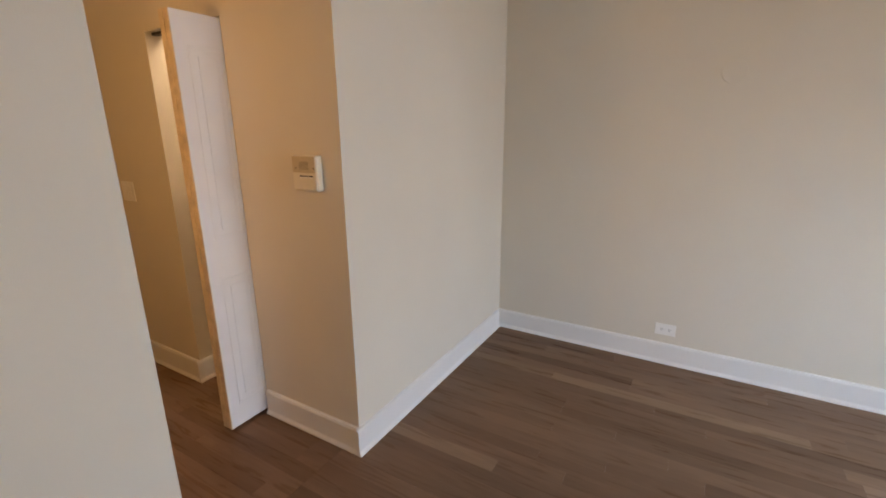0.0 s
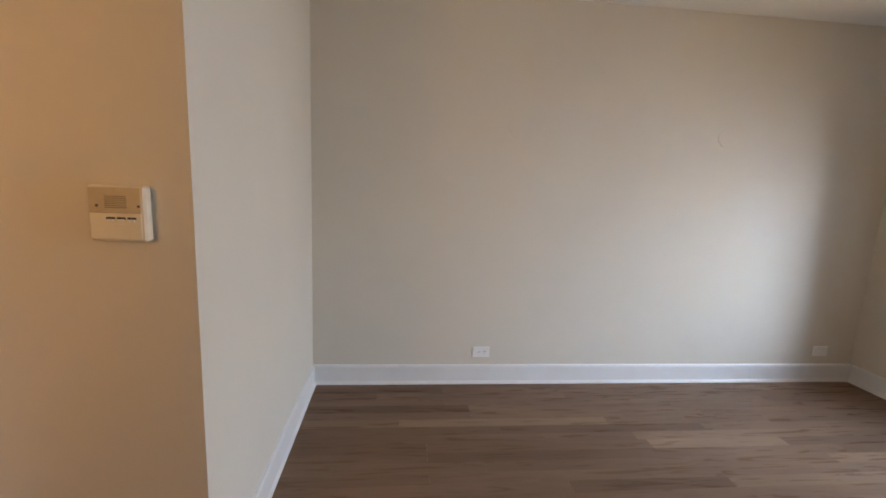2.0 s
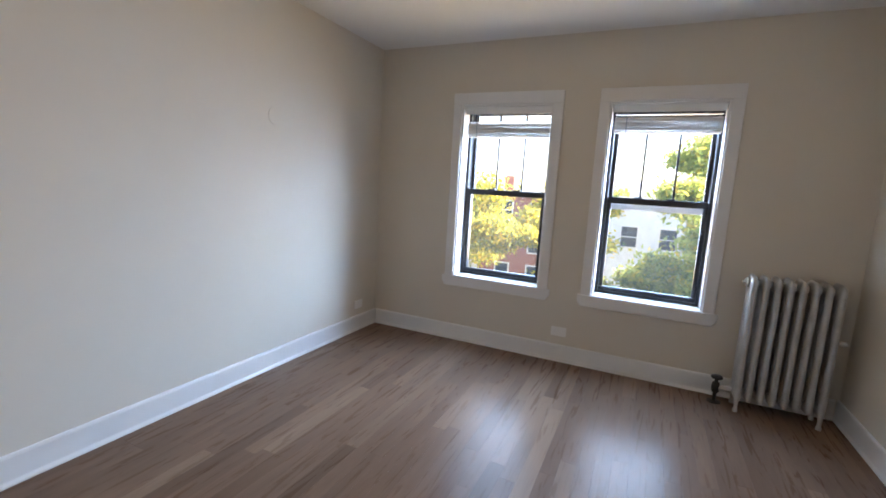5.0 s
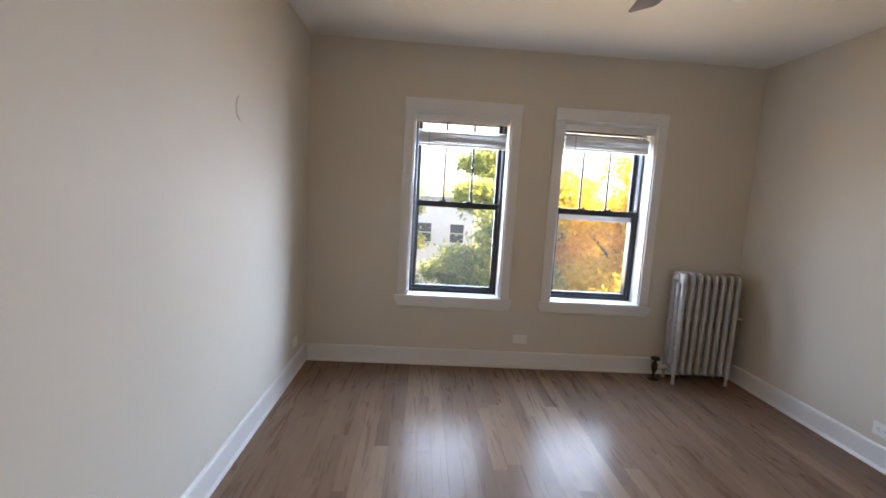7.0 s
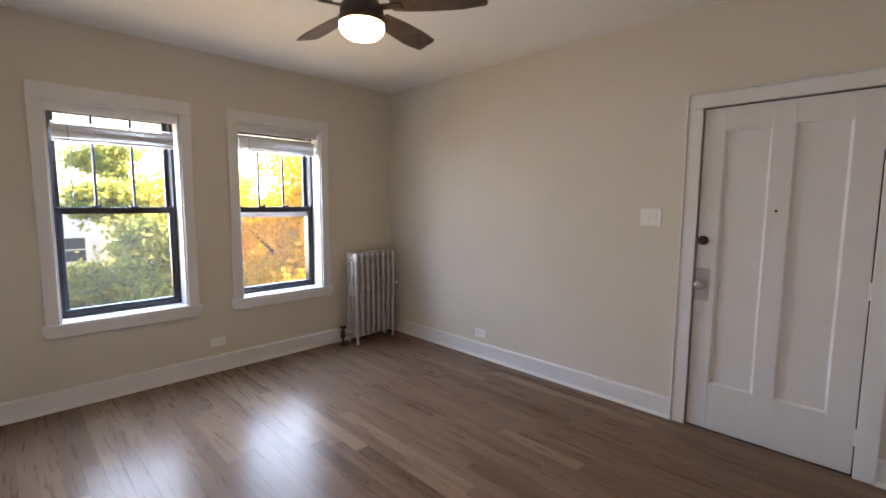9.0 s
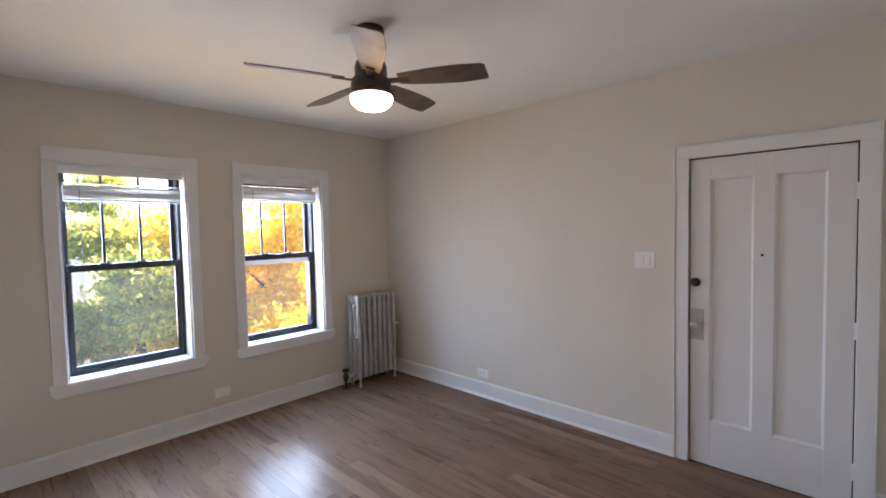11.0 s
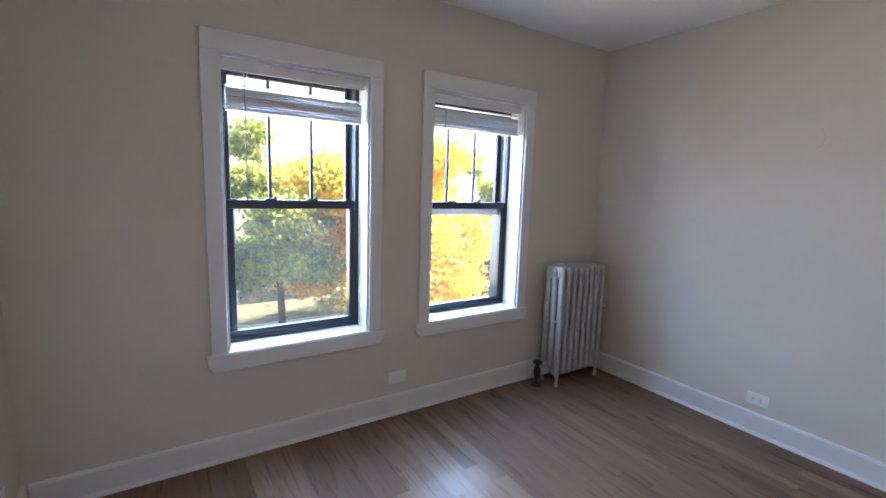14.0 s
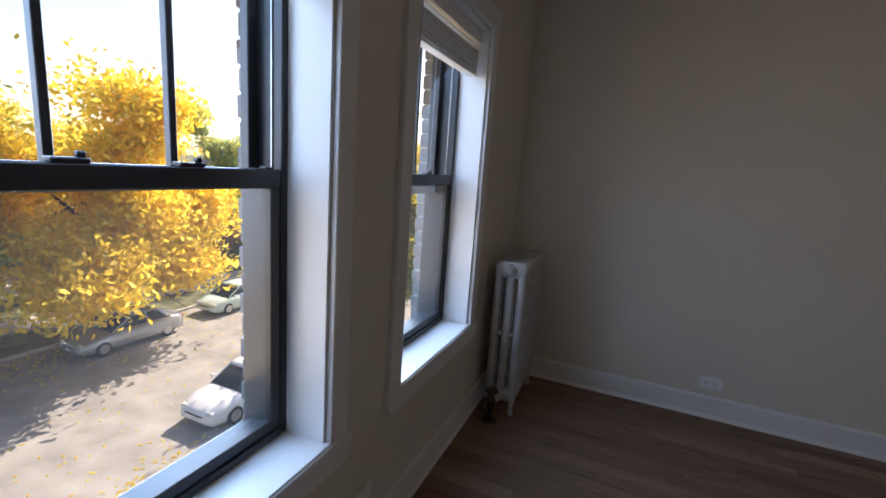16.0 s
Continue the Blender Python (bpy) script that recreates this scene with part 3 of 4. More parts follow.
# ---- ceiling fan ----
def ceiling_fan():
    cx, cy = 1.22, 1.605
    f = empty("ceiling_fan", cx, cy, TOP)
    tagged(f, "dark bronze five-blade ceiling fan with lit opal globe", "ceiling fan")
    part("canopy", lathe([(0.072, TOP), (0.074, TOP - 0.02), (0.066, TOP - 0.085), (0.045, TOP - 0.10)], cx, cy, 0), BRONZE, f, smooth=True)
    part("downrod", rod((cx, cy, TOP - 0.11), (cx, cy, 2.454), 0.014), BRONZE, f)
    part("motor_housing", lathe([(0.03, 2.469), (0.075, 2.459), (0.082, 2.434), (0.082, 2.379), (0.10, 2.369), (0.104, 2.344), (0.104, 2.319), (0.094, 2.312)], cx, cy, 0), BRONZE, f, smooth=True)
    part("light_ring", lathe([(0.102, 2.318), (0.111, 2.314), (0.111, 2.293), (0.107, 2.289)], cx, cy, 0), BRONZE, f, smooth=True)
    part("globe", lathe([(0.106, 2.288), (0.108, 2.272), (0.10, 2.25), (0.078, 2.231), (0.045, 2.22), (0.01, 2.217)], cx, cy, 0), GLOBE, f, "lit opal glass bowl", True)
    for k in range(5):
        ang = radians(-2 + 72 * k)
        m = Matrix.Translation((cx, cy, 2.368)) @ Matrix.Rotation(ang, 4, "Z") @ Matrix.Rotation(radians(-15), 4, "X")
        out = [(0.145, -0.042), (0.30, -0.064), (0.45, -0.074), (0.57, -0.07), (0.585, -0.058), (0.60, 0.042), (0.59, 0.054), (0.47, 0.068), (0.34, 0.064), (0.22, 0.054), (0.145, 0.042)]
        bm = prism(out, "z", -0.003, 0.003)
        bmesh.ops.transform(bm, matrix=m, verts=bm.verts)
        bl = part("blade", bm, BLADE, f, "dark walnut blade")
        bm = box(0.085, 0.20, -0.02, 0.02, -0.012, -0.0035, 0.003)
        bmesh.ops.transform(bm, matrix=m, verts=bm.verts)
        part("blade_iron", bm, BRONZE, bl)
    return f


ceiling_fan()


# ---- wall fittings ----
def plate_at(wall, u, z, w, h):
    """Plate corners on a wall: returns a function giving a box of the plate's local rectangle and depth."""
    def make(u0, u1, v0, v1, d0, d1, bevel=0.0):
        if wall == "n":
            return box(u + u0, u + u1, NORTH - d1, NORTH - d0, z + v0, z + v1, bevel)
        if wall == "s":
            return box(u + u0, u + u1, SOUTH + d0, SOUTH + d1, z + v0, z + v1, bevel)
        if wall == "h":
            return box(u + u0, u + u1, HALLN - d1, HALLN - d0, z + v0, z + v1, bevel)
        return box(EAST - d1, EAST - d0, u + u0, u + u1, z + v0, z + v1, bevel)
    return make


def outlet(wall, u, z, blank=False):
    b = plate_at(wall, u, z, 0.12, 0.075)
    o = part("wall_outlet", b(-0.062, 0.062, -0.039, 0.039, 0.0, 0.006, 0.002), PLASTIC)
    tagged(o, "white blank outlet cover on the wall" if blank else "white horizontal duplex outlet above the baseboard", "outlet", "wall outlets")
    if not blank:
        for s in (-0.022, 0.022):
            k = part("socket", b(s - 0.016, s + 0.016, -0.017, 0.017, 0.006, 0.0075, 0.0006), PLASTIC, o)
            for v in (-0.007, 0.006):
                part("slot", b(s - 0.006, s + 0.006, v - 0.0012, v + 0.0012, 0.0075, 0.0082), SLOT, k)
            part("slot", b(s + 0.009, s + 0.013, -0.0025, 0.0025, 0.0075, 0.0082), SLOT, k)
        part("screw", b(-0.002, 0.002, -0.002, 0.002, 0.006, 0.0072), STEEL, o)
    return o


def switch(wall, u, z, gangs):
    b = plate_at(wall, u, z, 0.12, 0.12)
    hw = 0.024 + 0.0225 * gangs
    o = part("light_switch", b(-hw, hw, -0.06, 0.06, 0.0, 0.006, 0.002), PLASTIC)
    tagged(o, "white %s rocker light switch on the wall" % ("double" if gangs == 2 else "triple"), "light switch", "light switches")
    for i in range(gangs):
        c = (i - (gangs - 1) / 2) * 0.046
        part("rocker", b(c - 0.016, c + 0.016, -0.033, 0.033, 0.006, 0.0095, 0.0015), PLASTIC, o)
        part("rocker_gap", b(c - 0.0175, c - 0.016, -0.034, 0.034, 0.006, 0.0066), BEIGE, o)
    return o


outlet("n", 0.33, 0.238)
outlet("n", 3.025, 0.247, True)
outlet("e", 1.656, 0.254, True)
outlet("s", 1.975, 0.228)
switch("s", 0.494, 1.352, 2)
switch("h", -2.62, 1.17, 2)


def round_patch(wall, u, z):
    y, s = (NORTH, -1) if wall == "n" else (SOUTH, 1)
    c = part("round_cover", lathe([(0.062, 0), (0.062, s * 0.003), (0.060, s * 0.004), (0.02, s * 0.004)], u, y, z, "y", 40), PAINT)
    return tagged(c, "round blank cover painted over with the wall", "wall cover", "painted-over round covers")


round_patch("n", 0.495, 1.82)
round_patch("n", 1.99, 1.82)
round_patch("s", 1.885, 1.834)


def intercom():
    b = plate_at("h", -1.029, 1.353, 0.18, 0.125)
    o = part("intercom", b(-0.08, 0.066, -0.078, 0.073, 0.0, 0.036, 0.006), IVORY)
    tagged(o, "ivory and beige wall intercom with three buttons", "intercom")
    g = part("speaker_panel", b(-0.075, 0.055, 0.0, 0.068, 0.036, 0.0385, 0.001), BEIGE, o, "beige speaker panel")
    for i in range(7):
        v = 0.014 + i * 0.005
        part("grille_slot", b(-0.035, 0.02, v, v + 0.0014, 0.0385, 0.039), SLOT, g)
    for u in (-0.055, 0.05):
        part("screw", b(u - 0.003, u + 0.003, 0.016, 0.022, 0.0385, 0.0395), SLOT, g)
    q = part("button_panel", b(-0.075, 0.055, -0.07, -0.002, 0.036, 0.038, 0.001), IVORY, o)
    for i in range(3):
        u = -0.034 + i * 0.027
        part("button_bar", b(u, u + 0.022, -0.017, -0.011, 0.038, 0.0388), SLOT, q)
        part("button", b(u + 0.003, u + 0.019, -0.0225, -0.0165, 0.038, 0.042, 0.001), PLASTIC, q)
    return o


intercom()
b = plate_at("h", -2.885, 1.13, 0.1, 0.4)
pan = tagged(part("service_panel", b(-0.05, 0.05, -0.2, 0.2, 0.0, 0.02, 0.003), PLASTIC), "narrow white service panel on the hall wall", "wall panel")
for v in (0.13, 0.165):
    part("latch_bar", b(-0.03, 0.03, v, v + 0.018, 0.02, 0.024), SLOT, pan)


# ---- closet ----
def bifold_door():
    d = empty("bifold_door", -1.555, HALLN, 0)
    tagged(d, "white moulded bifold closet door, folded open", "bifold door")
    y0, y1, h = 1.585, 1.865, 2.01
    for i, x in enumerate((-1.547, -1.583)):
        lf = part("leaf", box(x - 0.0165, x + 0.0165, y0 + 0.003, y1, 0.02, h, 0.0015), BIFOLD, d)
        part("raw_edge", box(x - 0.016, x + 0.016, y0, y0 + 0.003, 0.02, h), RAWWOOD, lf, "unpainted pine edge")
        if i == 0:
            xf = x + 0.0165
            for lo, hi in ((0.14, 0.83), (1.03, 1.88)):
                a, c = y0 + 0.06, y1 - 0.055
                fr = bmesh.new()
                for q0, q1, z0, z1 in ((a, a + 0.016, lo, hi), (c - 0.016, c, lo, hi), (a + 0.016, c - 0.016, lo, lo + 0.016), (a + 0.016, c - 0.016, hi - 0.016, hi)):
                    box(xf, xf + 0.004, q0, q1, z0, z1, 0.0015, bm=fr)
                part("panel_moulding", fr, BIFOLD, lf)
                part("raised_panel", box(xf, xf + 0.003, a + 0.04, c - 0.04, lo + 0.04, hi - 0.04, 0.0025), BIFOLD, lf)
    part("pivot", rod((-1.565, 1.83, h), (-1.565, 1.83, OPEN_T + 0.02), 0.005), STEEL, d)
    part("hinge_leaf", box(-1.567, -1.563, y0 - 0.002, y0, 0.92, 1.0), STEEL, d)
    return d


bifold_door()
tr = setting("trim", box(OPEN_L, OPEN_R, HALLN + 0.035, HALLN + 0.065, OPEN_T - 0.014, OPEN_T - 0.001), OLDBRASS, "dark metal bifold track in the closet opening", "trim")


def wire_shelf(z):
    s = empty("closet_shelf", -2.1, 2.45, z)
    tagged(s, "white closet shelf with a wire front lip", "shelf", "closet shelves")
    part("board", box(-2.8, -1.40, 2.28, 2.6, z, z + 0.018, 0.002), TRIM, s)
    part("cleat", box(-2.8, -1.40, 2.58, 2.6, z - 0.07, z - 0.0), TRIM, s)
    for k in range(3):
        part("wire", rod((-2.8, 2.275, z - 0.01 - 0.02 * k), (-1.40, 2.275, z - 0.01 - 0.02 * k), 0.004, n=6), TRIM, s)
    return s


wire_shelf(1.49)
wire_shelf(2.07)


# ---- outside ----
GZ = -7.6
setting("ground", box(OUT + 0.3, 900, -700, 700, GZ - 1, GZ), SOIL, "autumn grass and fallen leaves", "ground")
setting("road", box(12.9, 25.2, -500, 500, GZ, GZ + 0.03), ASPHALT, "sunlit worn grey asphalt street", "road")
for x in (12.7, 25.2):
    setting("kerb", box(x, x + 0.2, -500, 500, GZ, GZ + 0.15, 0.02), CONCRETE, "pale concrete kerb beside the street", "kerb")
for x in (8.6, 28.4):
    setting("pavement", box(x, x + 1.7, -500, 500, GZ, GZ + 0.12, 0.01), CONCRETE, "pale concrete sidewalk", "pavement")

# brick skin of the building
bm = bmesh.new()
for i in range(0, 6, 2):
    lo = ys[i] if i else -6.0
    hi = ys[i + 1] if i < 4 else 9.0
    box(3.605, OUT, lo + (0.03 if i else 0), hi - (0.03 if i < 4 else 0), GZ, 5.0, bm=bm)
for lo, hi in WINDOWS:
    box(3.605, OUT, lo - 0.03, hi + 0.03, GZ, 0.555, bm=bm)
    box(3.605, OUT, lo - 0.03, hi + 0.03, 2.17, 5.0, bm=bm)
skin = setting("facade", bm, MORTAR, "grey painted brick face of the apartment building", "facade")


# unseen shell round the flat, added to block sun leaking in behind the facade
bm = box(-9.0, OUT, -6.0, 9.0, 4.8, 5.0)
box(-9.0, OUT, -6.1, -6.0, GZ, 5.0, bm=bm)
box(-9.0, OUT, 9.0, 9.1, GZ, 5.0, bm=bm)
box(-9.1, -9.0, -6.1, 9.1, GZ, 5.0, bm=bm)
setting("roof", bm, MORTAR, "unseen flat roof and outer walls, added to keep stray sunlight out", "building")

# fallen leaves along the kerbs
lr = np.random.RandomState(4)
n = 5000
lx = np.where(lr.rand(n) < 0.45, 13.0 + np.abs(lr.normal(0, 0.8, n)), np.where(lr.rand(n) < 0.6, 25.1 - np.abs(lr.normal(0, 1.4, n)), lr.uniform(13, 25, n)))
ly = lr.uniform(-26, 14, n)
la = lr.uniform(0, 6.28, n)
ls = lr.uniform(0.04, 0.10, n)
co = np.stack([np.stack([lx + ls * np.cos(la + k * 1.5708) * (1 if k % 2 else 0.5), ly + ls * np.sin(la + k * 1.5708) * (1 if k % 2 else 0.5), np.full(n, GZ + 0.036) + 0.01 * lr.rand(n)], 1) for k in range(4)], 1).reshape(-1, 3)
me = bpy.data.meshes.new("fallen_leaves")
me.from_pydata(co.tolist(), [], np.arange(n * 4).reshape(-1, 4).tolist())
me.materials.append(YELLOW)
tagged(new("fallen_leaves", me), "yellow fallen leaves scattered on the street", "leaves", kind="stuff")


def branch(bm, p, q, r0, r1):
    rod(p, q, r0, r1, 7, bm)


def tree(label, seed, height, spread, leaf, leaves, leaf_size=0.2, low=0.28):
    """A trunk with limbs and boughs, and a crown of small leaves in uneven clumps round the boughs' ends."""
    rng = random.Random(seed)
    nr = np.random.RandomState(seed)
    t = empty("tree")
    tagged(t, label, "tree", "street trees")
    bm = bmesh.new()
    top = Vector((rng.uniform(-0.4, 0.4), rng.uniform(-0.4, 0.4), height * 0.5))
    branch(bm, (0, 0, 0), (top * 0.45), 0.24, 0.19)
    branch(bm, top * 0.45, top, 0.19, 0.12)
    tips = []
    for i in range(13):
        a = i * 2.4 + rng.uniform(-0.3, 0.3)
        k = rng.uniform(0.45, 1.0)
        s = top * k
        reach = spread * rng.uniform(0.55, 0.95) * (1.0 if k < 0.9 else 0.6)
        e = s + Vector((math.cos(a) * reach, math.sin(a) * reach, height * rng.uniform(-0.24, 0.42)))
        e.z = min(e.z, height * 0.93)
        mid = s.lerp(e, 0.5) + Vector((0, 0, 0.35))
        branch(bm, s, mid, 0.09, 0.055)
        branch(bm, mid, e, 0.055, 0.015)
        tips += [(e, 1.0), (mid, 0.8)]
        for j in range(4):
            b = a + rng.uniform(-1.1, 1.1)
            w = mid.lerp(e, rng.uniform(0.0, 0.9))
            v = w + Vector((math.cos(b), math.sin(b), rng.uniform(-0.45, 0.7))) * rng.uniform(0.6, 1.6)
            branch(bm, w, v, 0.025, 0.006)
            tips.append((v, 0.7))
    part("trunk", bm, BARK, t, smooth=True)
    cl = np.array([list(p) for p, _ in tips])
    cs = np.array([s for _, s in tips])
    cl[:, 2] = np.maximum(cl[:, 2], height * low)
    idx = nr.randint(0, len(cl), leaves)
    c = cl[idx] + nr.normal(0, 1, (leaves, 3)) * (spread * 0.14 * cs[idx])[:, None] * np.array([1, 1, 0.6])
    c[:, 2] = np.maximum(c[:, 2], height * (low - 0.08))
    u = nr.normal(0, 1, (leaves, 3))
    u /= np.linalg.norm(u, axis=1)[:, None]
    v = np.cross(u, nr.normal(0, 1, (leaves, 3)))
    v /= np.linalg.norm(v, axis=1)[:, None]
    size = leaf_size * nr.uniform(0.5, 1.15, leaves)[:, None]
    co = np.stack([c - u * size, c + v * size * 0.42, c + u * size, c - v * size * 0.42], 1).reshape(-1, 3)
    me = bpy.data.meshes.new("crown")
    me.from_pydata(co.tolist(), [], np.arange(leaves * 4).reshape(-1, 4).tolist())
    me.materials.append(leaf)
    cr = new("crown", me)
    cr.parent = t
    return t


ty = tree("honey locust tree in bright yellow autumn leaf", 3, 16.8, 7.0, YELLOW, 140000, 0.19, 0.21)
ty.location = (25.8, -9.4, GZ)
tg = tree("street tree in green leaf turning yellow", 8, 13.6, 4.3, GREEN, 60000, 0.18, 0.2)
tg.location = (25.6, -2.6, GZ)
tl = tree("street tree in yellow-green leaf", 14, 14.0, 5.2, LIME, 70000, 0.18, 0.24)
tl.location = (26.0, 13.4, GZ)
ts = tree("smaller street tree in yellow-green leaf", 21, 12.2, 3.2, LIME, 40000, 0.17, 0.24)
ts.location = (26.4, 5.2, GZ)
copy_thing(tl, pose(25.9, 23.5, GZ, 0, 0, 130))
copy_thing(tl, pose(47.0, 6.5, GZ, 0, 0, 40))
copy_thing(ty, pose(26.2, -40.0, GZ, 0, 0, 70))
copy_thing(tg, pose(26.4, -53.0, GZ, 0, 0, 200))
copy_thing(tg, pose(34.0, -24.0, GZ, 0, 0, 20))
copy_thing(tg, pose(32.5, -32.0, GZ, 0, 0, 300))
copy_thing(tl, pose(11.0, -17.5, GZ, 0, 0, 100))
copy_thing(ty, pose(45.0, -13.5, GZ, 0, 0, 160))


def car(label, paint, hatch=False):
    """A parked car, nose along +x, base at the origin."""
    c = empty("car")
    tagged(c, label, "car", "parked cars")
    L = 4.1 if hatch else 4.7

    def loft(stations):
        bm = bmesh.new()
        rings = []
        for x, w, z0, z1 in stations:
            e = min(0.12, (z1 - z0) * 0.3)
            pts = [(-w * 0.93, z0), (w * 0.93, z0), (w, z0 + e), (w, z1 - e * 1.3), (w * 0.9, z1 - e * 0.3), (w * 0.6, z1), (-w * 0.6, z1), (-w * 0.9, z1 - e * 0.3), (-w, z1 - e * 1.3), (-w, z0 + e)]
            rings.append([bm.verts.new((x, y, z)) for y, z in pts])
        for a, b in zip(rings, rings[1:]):
            for i in range(len(a)):
                bm.faces.new((a[i], a[(i + 1) % len(a)], b[(i + 1) % len(b)], b[i]))
        bm.faces.new(rings[0])
        bm.faces.new(rings[-1])
        return bm
    h = L / 2
    body = part("body", loft([(-h, 0.66, 0.38, 0.72), (-h + 0.1, 0.82, 0.25, 0.92), (-h + 0.6, 0.9, 0.2, 1.0), (-0.6, 0.91, 0.2, 0.97), (0.7, 0.91, 0.2, 0.94), (h - 0.7, 0.88, 0.2, 0.86), (h - 0.15, 0.78, 0.24, 0.70), (h, 0.6, 0.34, 0.58)]), paint, c, smooth=True)
    r0 = -h + (0.25 if hatch else 0.75)
    part("cabin_glass", loft([(r0, 0.74, 0.9, 0.98), (r0 + (0.3 if hatch else 0.6), 0.70, 0.9, 1.40), (0.15, 0.70, 0.9, 1.43), (1.05, 0.76, 0.88, 0.95)]), DARKGLASS, c, "dark tinted glasshouse", True)
    part("roof", loft([(r0 + (0.26 if hatch else 0.5), 0.60, 1.36, 1.42), (-0.4, 0.68, 1.40, 1.475), (0.15, 0.68, 1.39, 1.46), (0.32, 0.60, 1.34, 1.39)]), paint, c, smooth=True)
    for s in (-1, 1):
        part("pillar", rod((0.2, s * 0.68, 1.40), (1.02, s * 0.77, 0.93), 0.035, n=6), paint, c)
        part("pillar", rod((-0.45, s * 0.71, 1.42), (-0.5, s * 0.78, 0.95), 0.04, n=6), paint, c)
        part("pillar", rod((r0 + 0.5, s * 0.69, 1.38), (r0 + 0.1, s * 0.76, 0.97), 0.06, n=6), paint, c)
        part("headlight", box(h - 0.28, h - 0.08, s * 0.46, s * 0.72, 0.58, 0.70, 0.03), LAMPW, body, "clear headlight")
        part("taillight", box(-h + 0.03, -h + 0.2, s * 0.5, s * 0.80, 0.72, 0.86, 0.03), LAMPR, body, "red taillight")
        part("mirror", box(0.72, 0.86, s * 0.9, s * 1.04, 0.95, 1.07, 0.03), paint, c)
        for x in (-h + 0.95, h - 0.9):
            w = part("wheel", lathe([(0.22, -0.1), (0.30, -0.1), (0.325, -0.07), (0.325, 0.07), (0.30, 0.1), (0.22, 0.1)], x, s * 0.80, 0.325, "y", 24), TYRE, c, "black tyre", True)
            part("rim", lathe([(0.21, -0.115), (0.19, -0.118), (0.05, -0.11), (0.05, 0.11), (0.19, 0.118), (0.21, 0.115)], x, s * 0.80, 0.325, "y", 20), RIM, w)
    part("licence_plate", box(h - 0.02, h + 0.01, -0.16, 0.16, 0.40, 0.50), LAMPW, body)
    part("grille", box(h - 0.06, h + 0.005, -0.4, 0.4, 0.50, 0.58, 0.01), SLOT, body)
    return c


RZ = GZ + 0.03
c1 = car("silver-grey sedan parked at the far kerb under the yellow tree", CARGREY)
c1.matrix_basis = pose(23.5, -9.5, RZ, 0, 0, 90)
c2 = car("white sedan parked at the near kerb", CARWHITE)
c2.matrix_basis = pose(14.8, -8.6, RZ, 0, 0, 90)
c3 = car("pale mint hatchback parked at the far kerb", CARMINT, True)
c3.matrix_basis = pose(23.7, -15.8, RZ, 0, 0, 90)
c4 = car("red hatchback parked at the far kerb", CARRED, True)
c4.matrix_basis = pose(23.6, -21.8, RZ, 0, 0, 90)
c5 = car("silver-grey sedan parked at the near kerb", CARGREY)
c5.matrix_basis = pose(14.6, 2.4, RZ, 0, 0, 90)


def house(label, x, y, w, d, h, wall, floors, gable, seed):
    """A house facing the street: walls, roof, windows with frames, a door with a stoop."""
    hs = empty("house", x, y, GZ)
    tagged(hs, label, "house", "houses across the street")
    part("wall", box(x, x + d, y - w / 2, y + w / 2, GZ, GZ + h, 0.0), wall, hs)
    if gable:
        part("roof", prism([(y - w / 2 - 0.4, GZ + h), (y + w / 2 + 0.4, GZ + h), (y, GZ + h + w * 0.42)], "x", x - 0.4, x + d + 0.4), ROOF, hs)
    else:
        rf = part("roof", box(x - 0.12, x + d, y - w / 2 - 0.12, y + w / 2 + 0.12, GZ + h, GZ + h + 0.35, 0.03), CONCRETE, hs)
        part("chimney", box(x + d * 0.4, x + d * 0.4 + 0.8, y - 0.5, y + 0.4, GZ + h + 0.35, GZ + h + 1.7, 0.02), wall, rf)
    n = max(2, int(w / 2.6))
    for f in range(floors):
        for i in range(n):
            cy = y - w / 2 + w * (i + 0.5) / n
            z = GZ + 1.2 + f * (h - 0.6) / floors
            if f == 0 and i == n // 2:
                dr = part("door", box(x - 0.06, x + 0.02, cy - 0.5, cy + 0.5, GZ + 0.5, GZ + 2.7, 0.01), TRIM, hs)
                part("stoop", box(x - 1.6, x, cy - 0.9, cy + 0.9, GZ, GZ + 0.5, 0.02), CONCRETE, hs)
                continue
            wn = part("window", box(x - 0.05, x + 0.02, cy - 0.55, cy + 0.55, z, z + 1.5), DARKGLASS, hs)
            for k in ((cy - 0.65, cy - 0.55, z - 0.1, z + 1.6), (cy + 0.55, cy + 0.65, z - 0.1, z + 1.6)):
                part("frame", box(x - 0.1, x + 0.02, *k), TRIM, wn)
            part("frame", box(x - 0.1, x + 0.02, cy - 0.55, cy + 0.55, z + 1.5, z + 1.6), TRIM, wn)
            part("frame", box(x - 0.08, x + 0.02, cy - 0.55, cy + 0.55, z + 0.72, z + 0.78), TRIM, wn)
            part("sill", box(x - 0.14, x + 0.02, cy - 0.55, cy + 0.55, z - 0.1, z), TRIM, wn)
    return hs


house("white sided two-storey house with a flat roof", 36.0, 2.3, 8.0, 10, 8.6, WHITESIDING, 2, False, 1)
house("red brick apartment house with a flat roof", 36.0, 13.5, 11.0, 12, 8.6, REDBRICK, 3, False, 2)
house("tan brick two-flat with a flat roof", 37.0, -10.0, 9.0, 12, 6.6, TANBRICK, 2, False, 3)
house("red brick two-flat with a flat roof", 37.0, -23.0, 9.0, 12, 6.8, REDBRICK, 2, False, 4)
house("tan brick house with a gable roof", 37.0, -36.0, 9.0, 12, 5.6, TANBRICK, 2, True, 5)
house("red brick house with a gable roof", 37.0, 27.0, 9.0, 12, 6.0, REDBRICK, 2, True, 6)

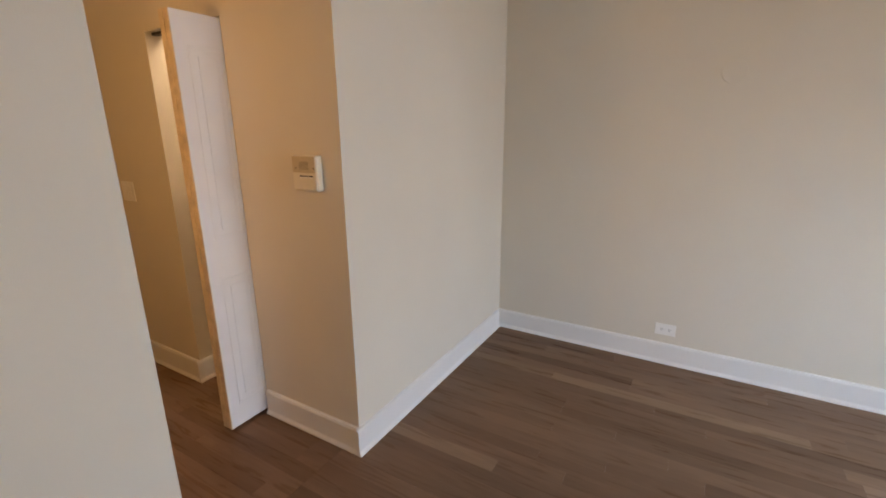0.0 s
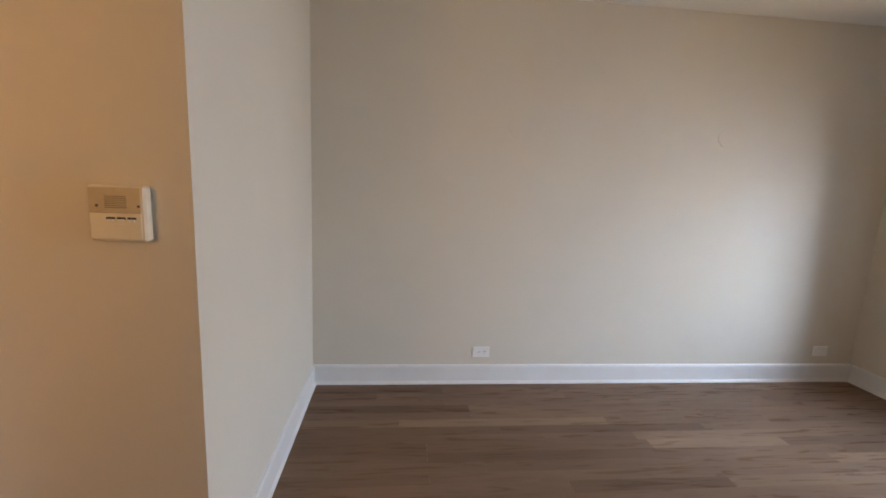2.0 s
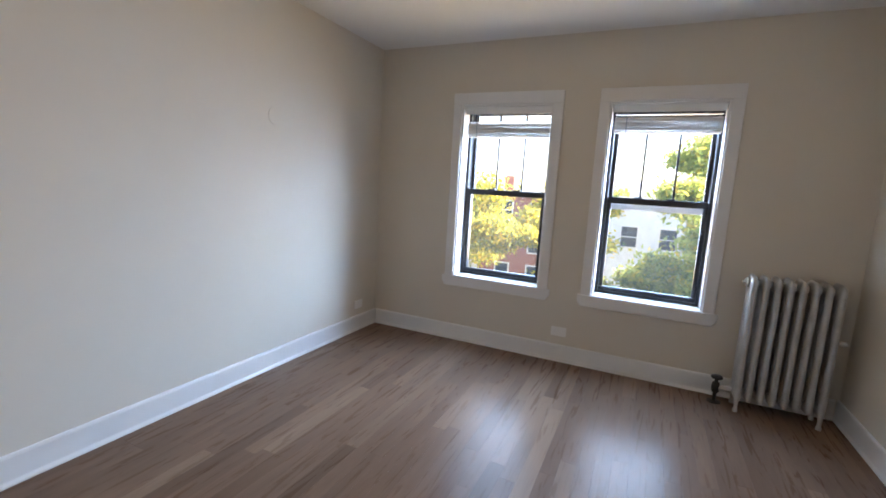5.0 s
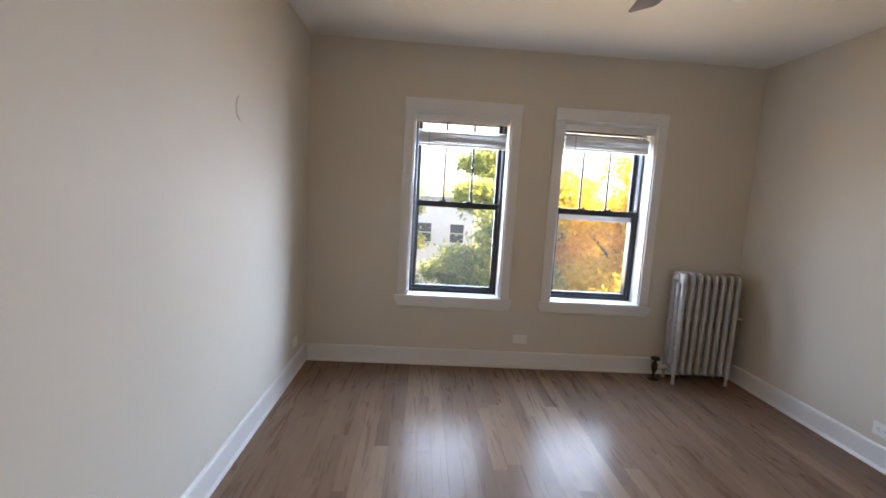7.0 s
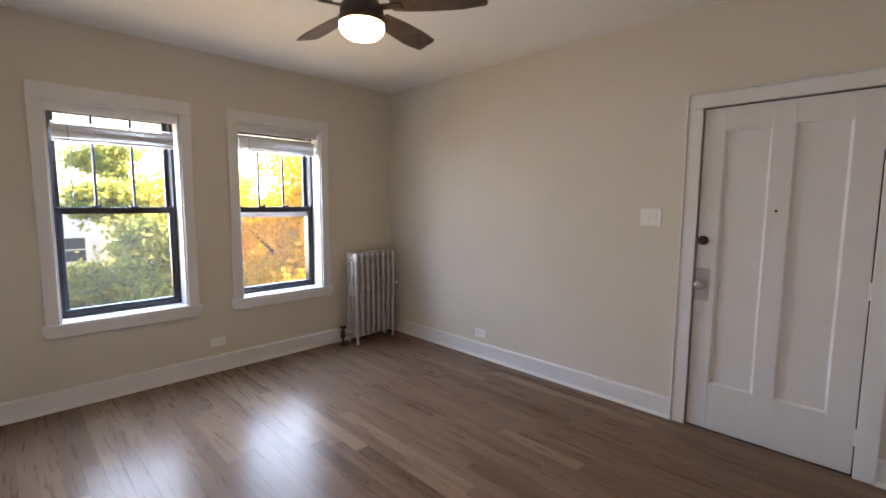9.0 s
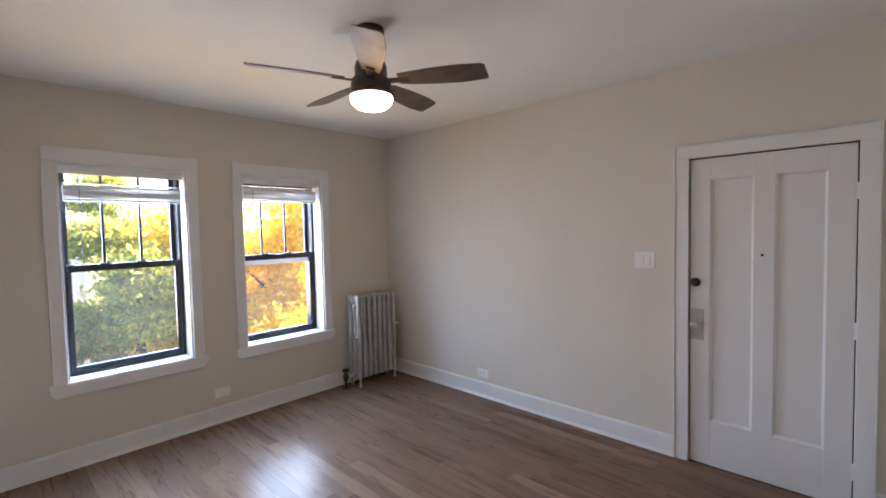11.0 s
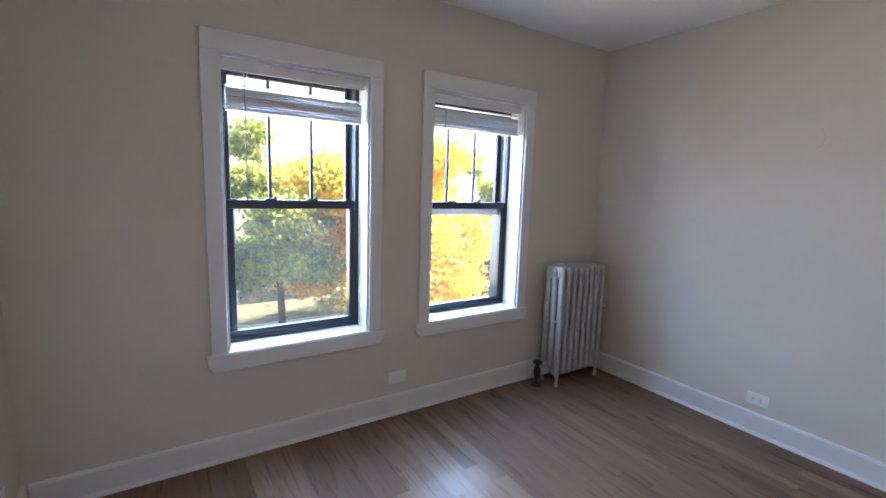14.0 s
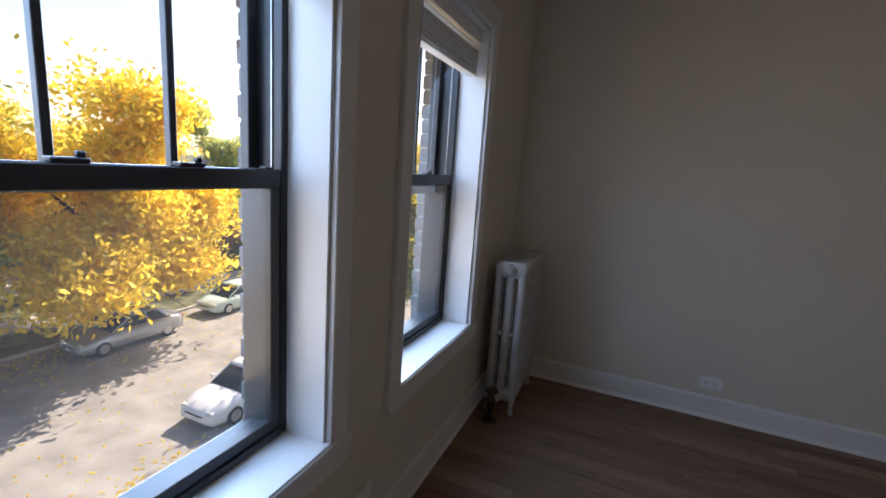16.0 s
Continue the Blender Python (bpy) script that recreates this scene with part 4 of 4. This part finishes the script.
# ---- bricks at the window reveals ----
brick_mesh = {}
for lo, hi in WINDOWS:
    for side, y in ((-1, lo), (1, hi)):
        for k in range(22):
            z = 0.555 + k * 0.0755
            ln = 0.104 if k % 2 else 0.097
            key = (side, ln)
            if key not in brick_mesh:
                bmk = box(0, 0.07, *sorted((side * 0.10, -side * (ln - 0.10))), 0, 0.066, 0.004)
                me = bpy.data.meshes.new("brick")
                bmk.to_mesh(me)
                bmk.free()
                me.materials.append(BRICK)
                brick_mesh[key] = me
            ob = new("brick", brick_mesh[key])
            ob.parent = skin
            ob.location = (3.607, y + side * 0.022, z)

# ---- floor boards ----
BW, BL = 0.0826, 0.02
board_mesh = {}


def board_me(length):
    key = round(length * 20)
    if key not in board_mesh:
        bmk = box(0.0002, length - 0.0002, 0.0001, BW - 0.0001, -BL, 0, 0.0003)
        me = bpy.data.meshes.new("board")
        bmk.to_mesh(me)
        bmk.free()
        me.materials.append(OAK)
        board_mesh[key] = me
    return board_mesh[key]


rng = random.Random(5)
rows = int((NORTH - SOUTH) / BW) + 1
for r in range(rows):
    x = -0.95
    while x < 3.29:
        left = round(3.30 - x, 3)
        n = rng.choice((0.55, 0.7, 0.85, 1.0, 1.15, 1.3, 1.55))
        if left - n < 0.4:
            n = left
        ob = new("board", board_me(n))
        ob.parent = floor
        ob.location = (x, SOUTH + r * BW, 0)
        x = round(x + n, 3)
bm = bmesh.new()
verts, faces = [], []
for r in range(int((2.62 + 0.2) / BW)):
    y = -0.2 + r * BW
    x = -4.2
    while x < -0.96:
        n = rng.choice((0.55, 0.85, 1.15, 1.4))
        e = min(x + n, -0.951)
        k = len(verts)
        verts += [(a, b, c) for c in (-BL, 0) for a, b in ((x, y), (e - 0.0008, y), (e - 0.0008, y + BW - 0.0008), (x, y + BW - 0.0008))]
        faces += [(k + 4, k + 5, k + 6, k + 7), (k, k + 1, k + 5, k + 4), (k + 1, k + 2, k + 6, k + 5), (k + 2, k + 3, k + 7, k + 6), (k + 3, k, k + 4, k + 7)]
        x = e
bm.free()
me = bpy.data.meshes.new("hall_boards")
me.from_pydata(verts, [], faces)
me.materials.append(OAKFAR)
hb = new("hall_boards", me)
hb.parent = floor
tagged(hb, kind="stuff")
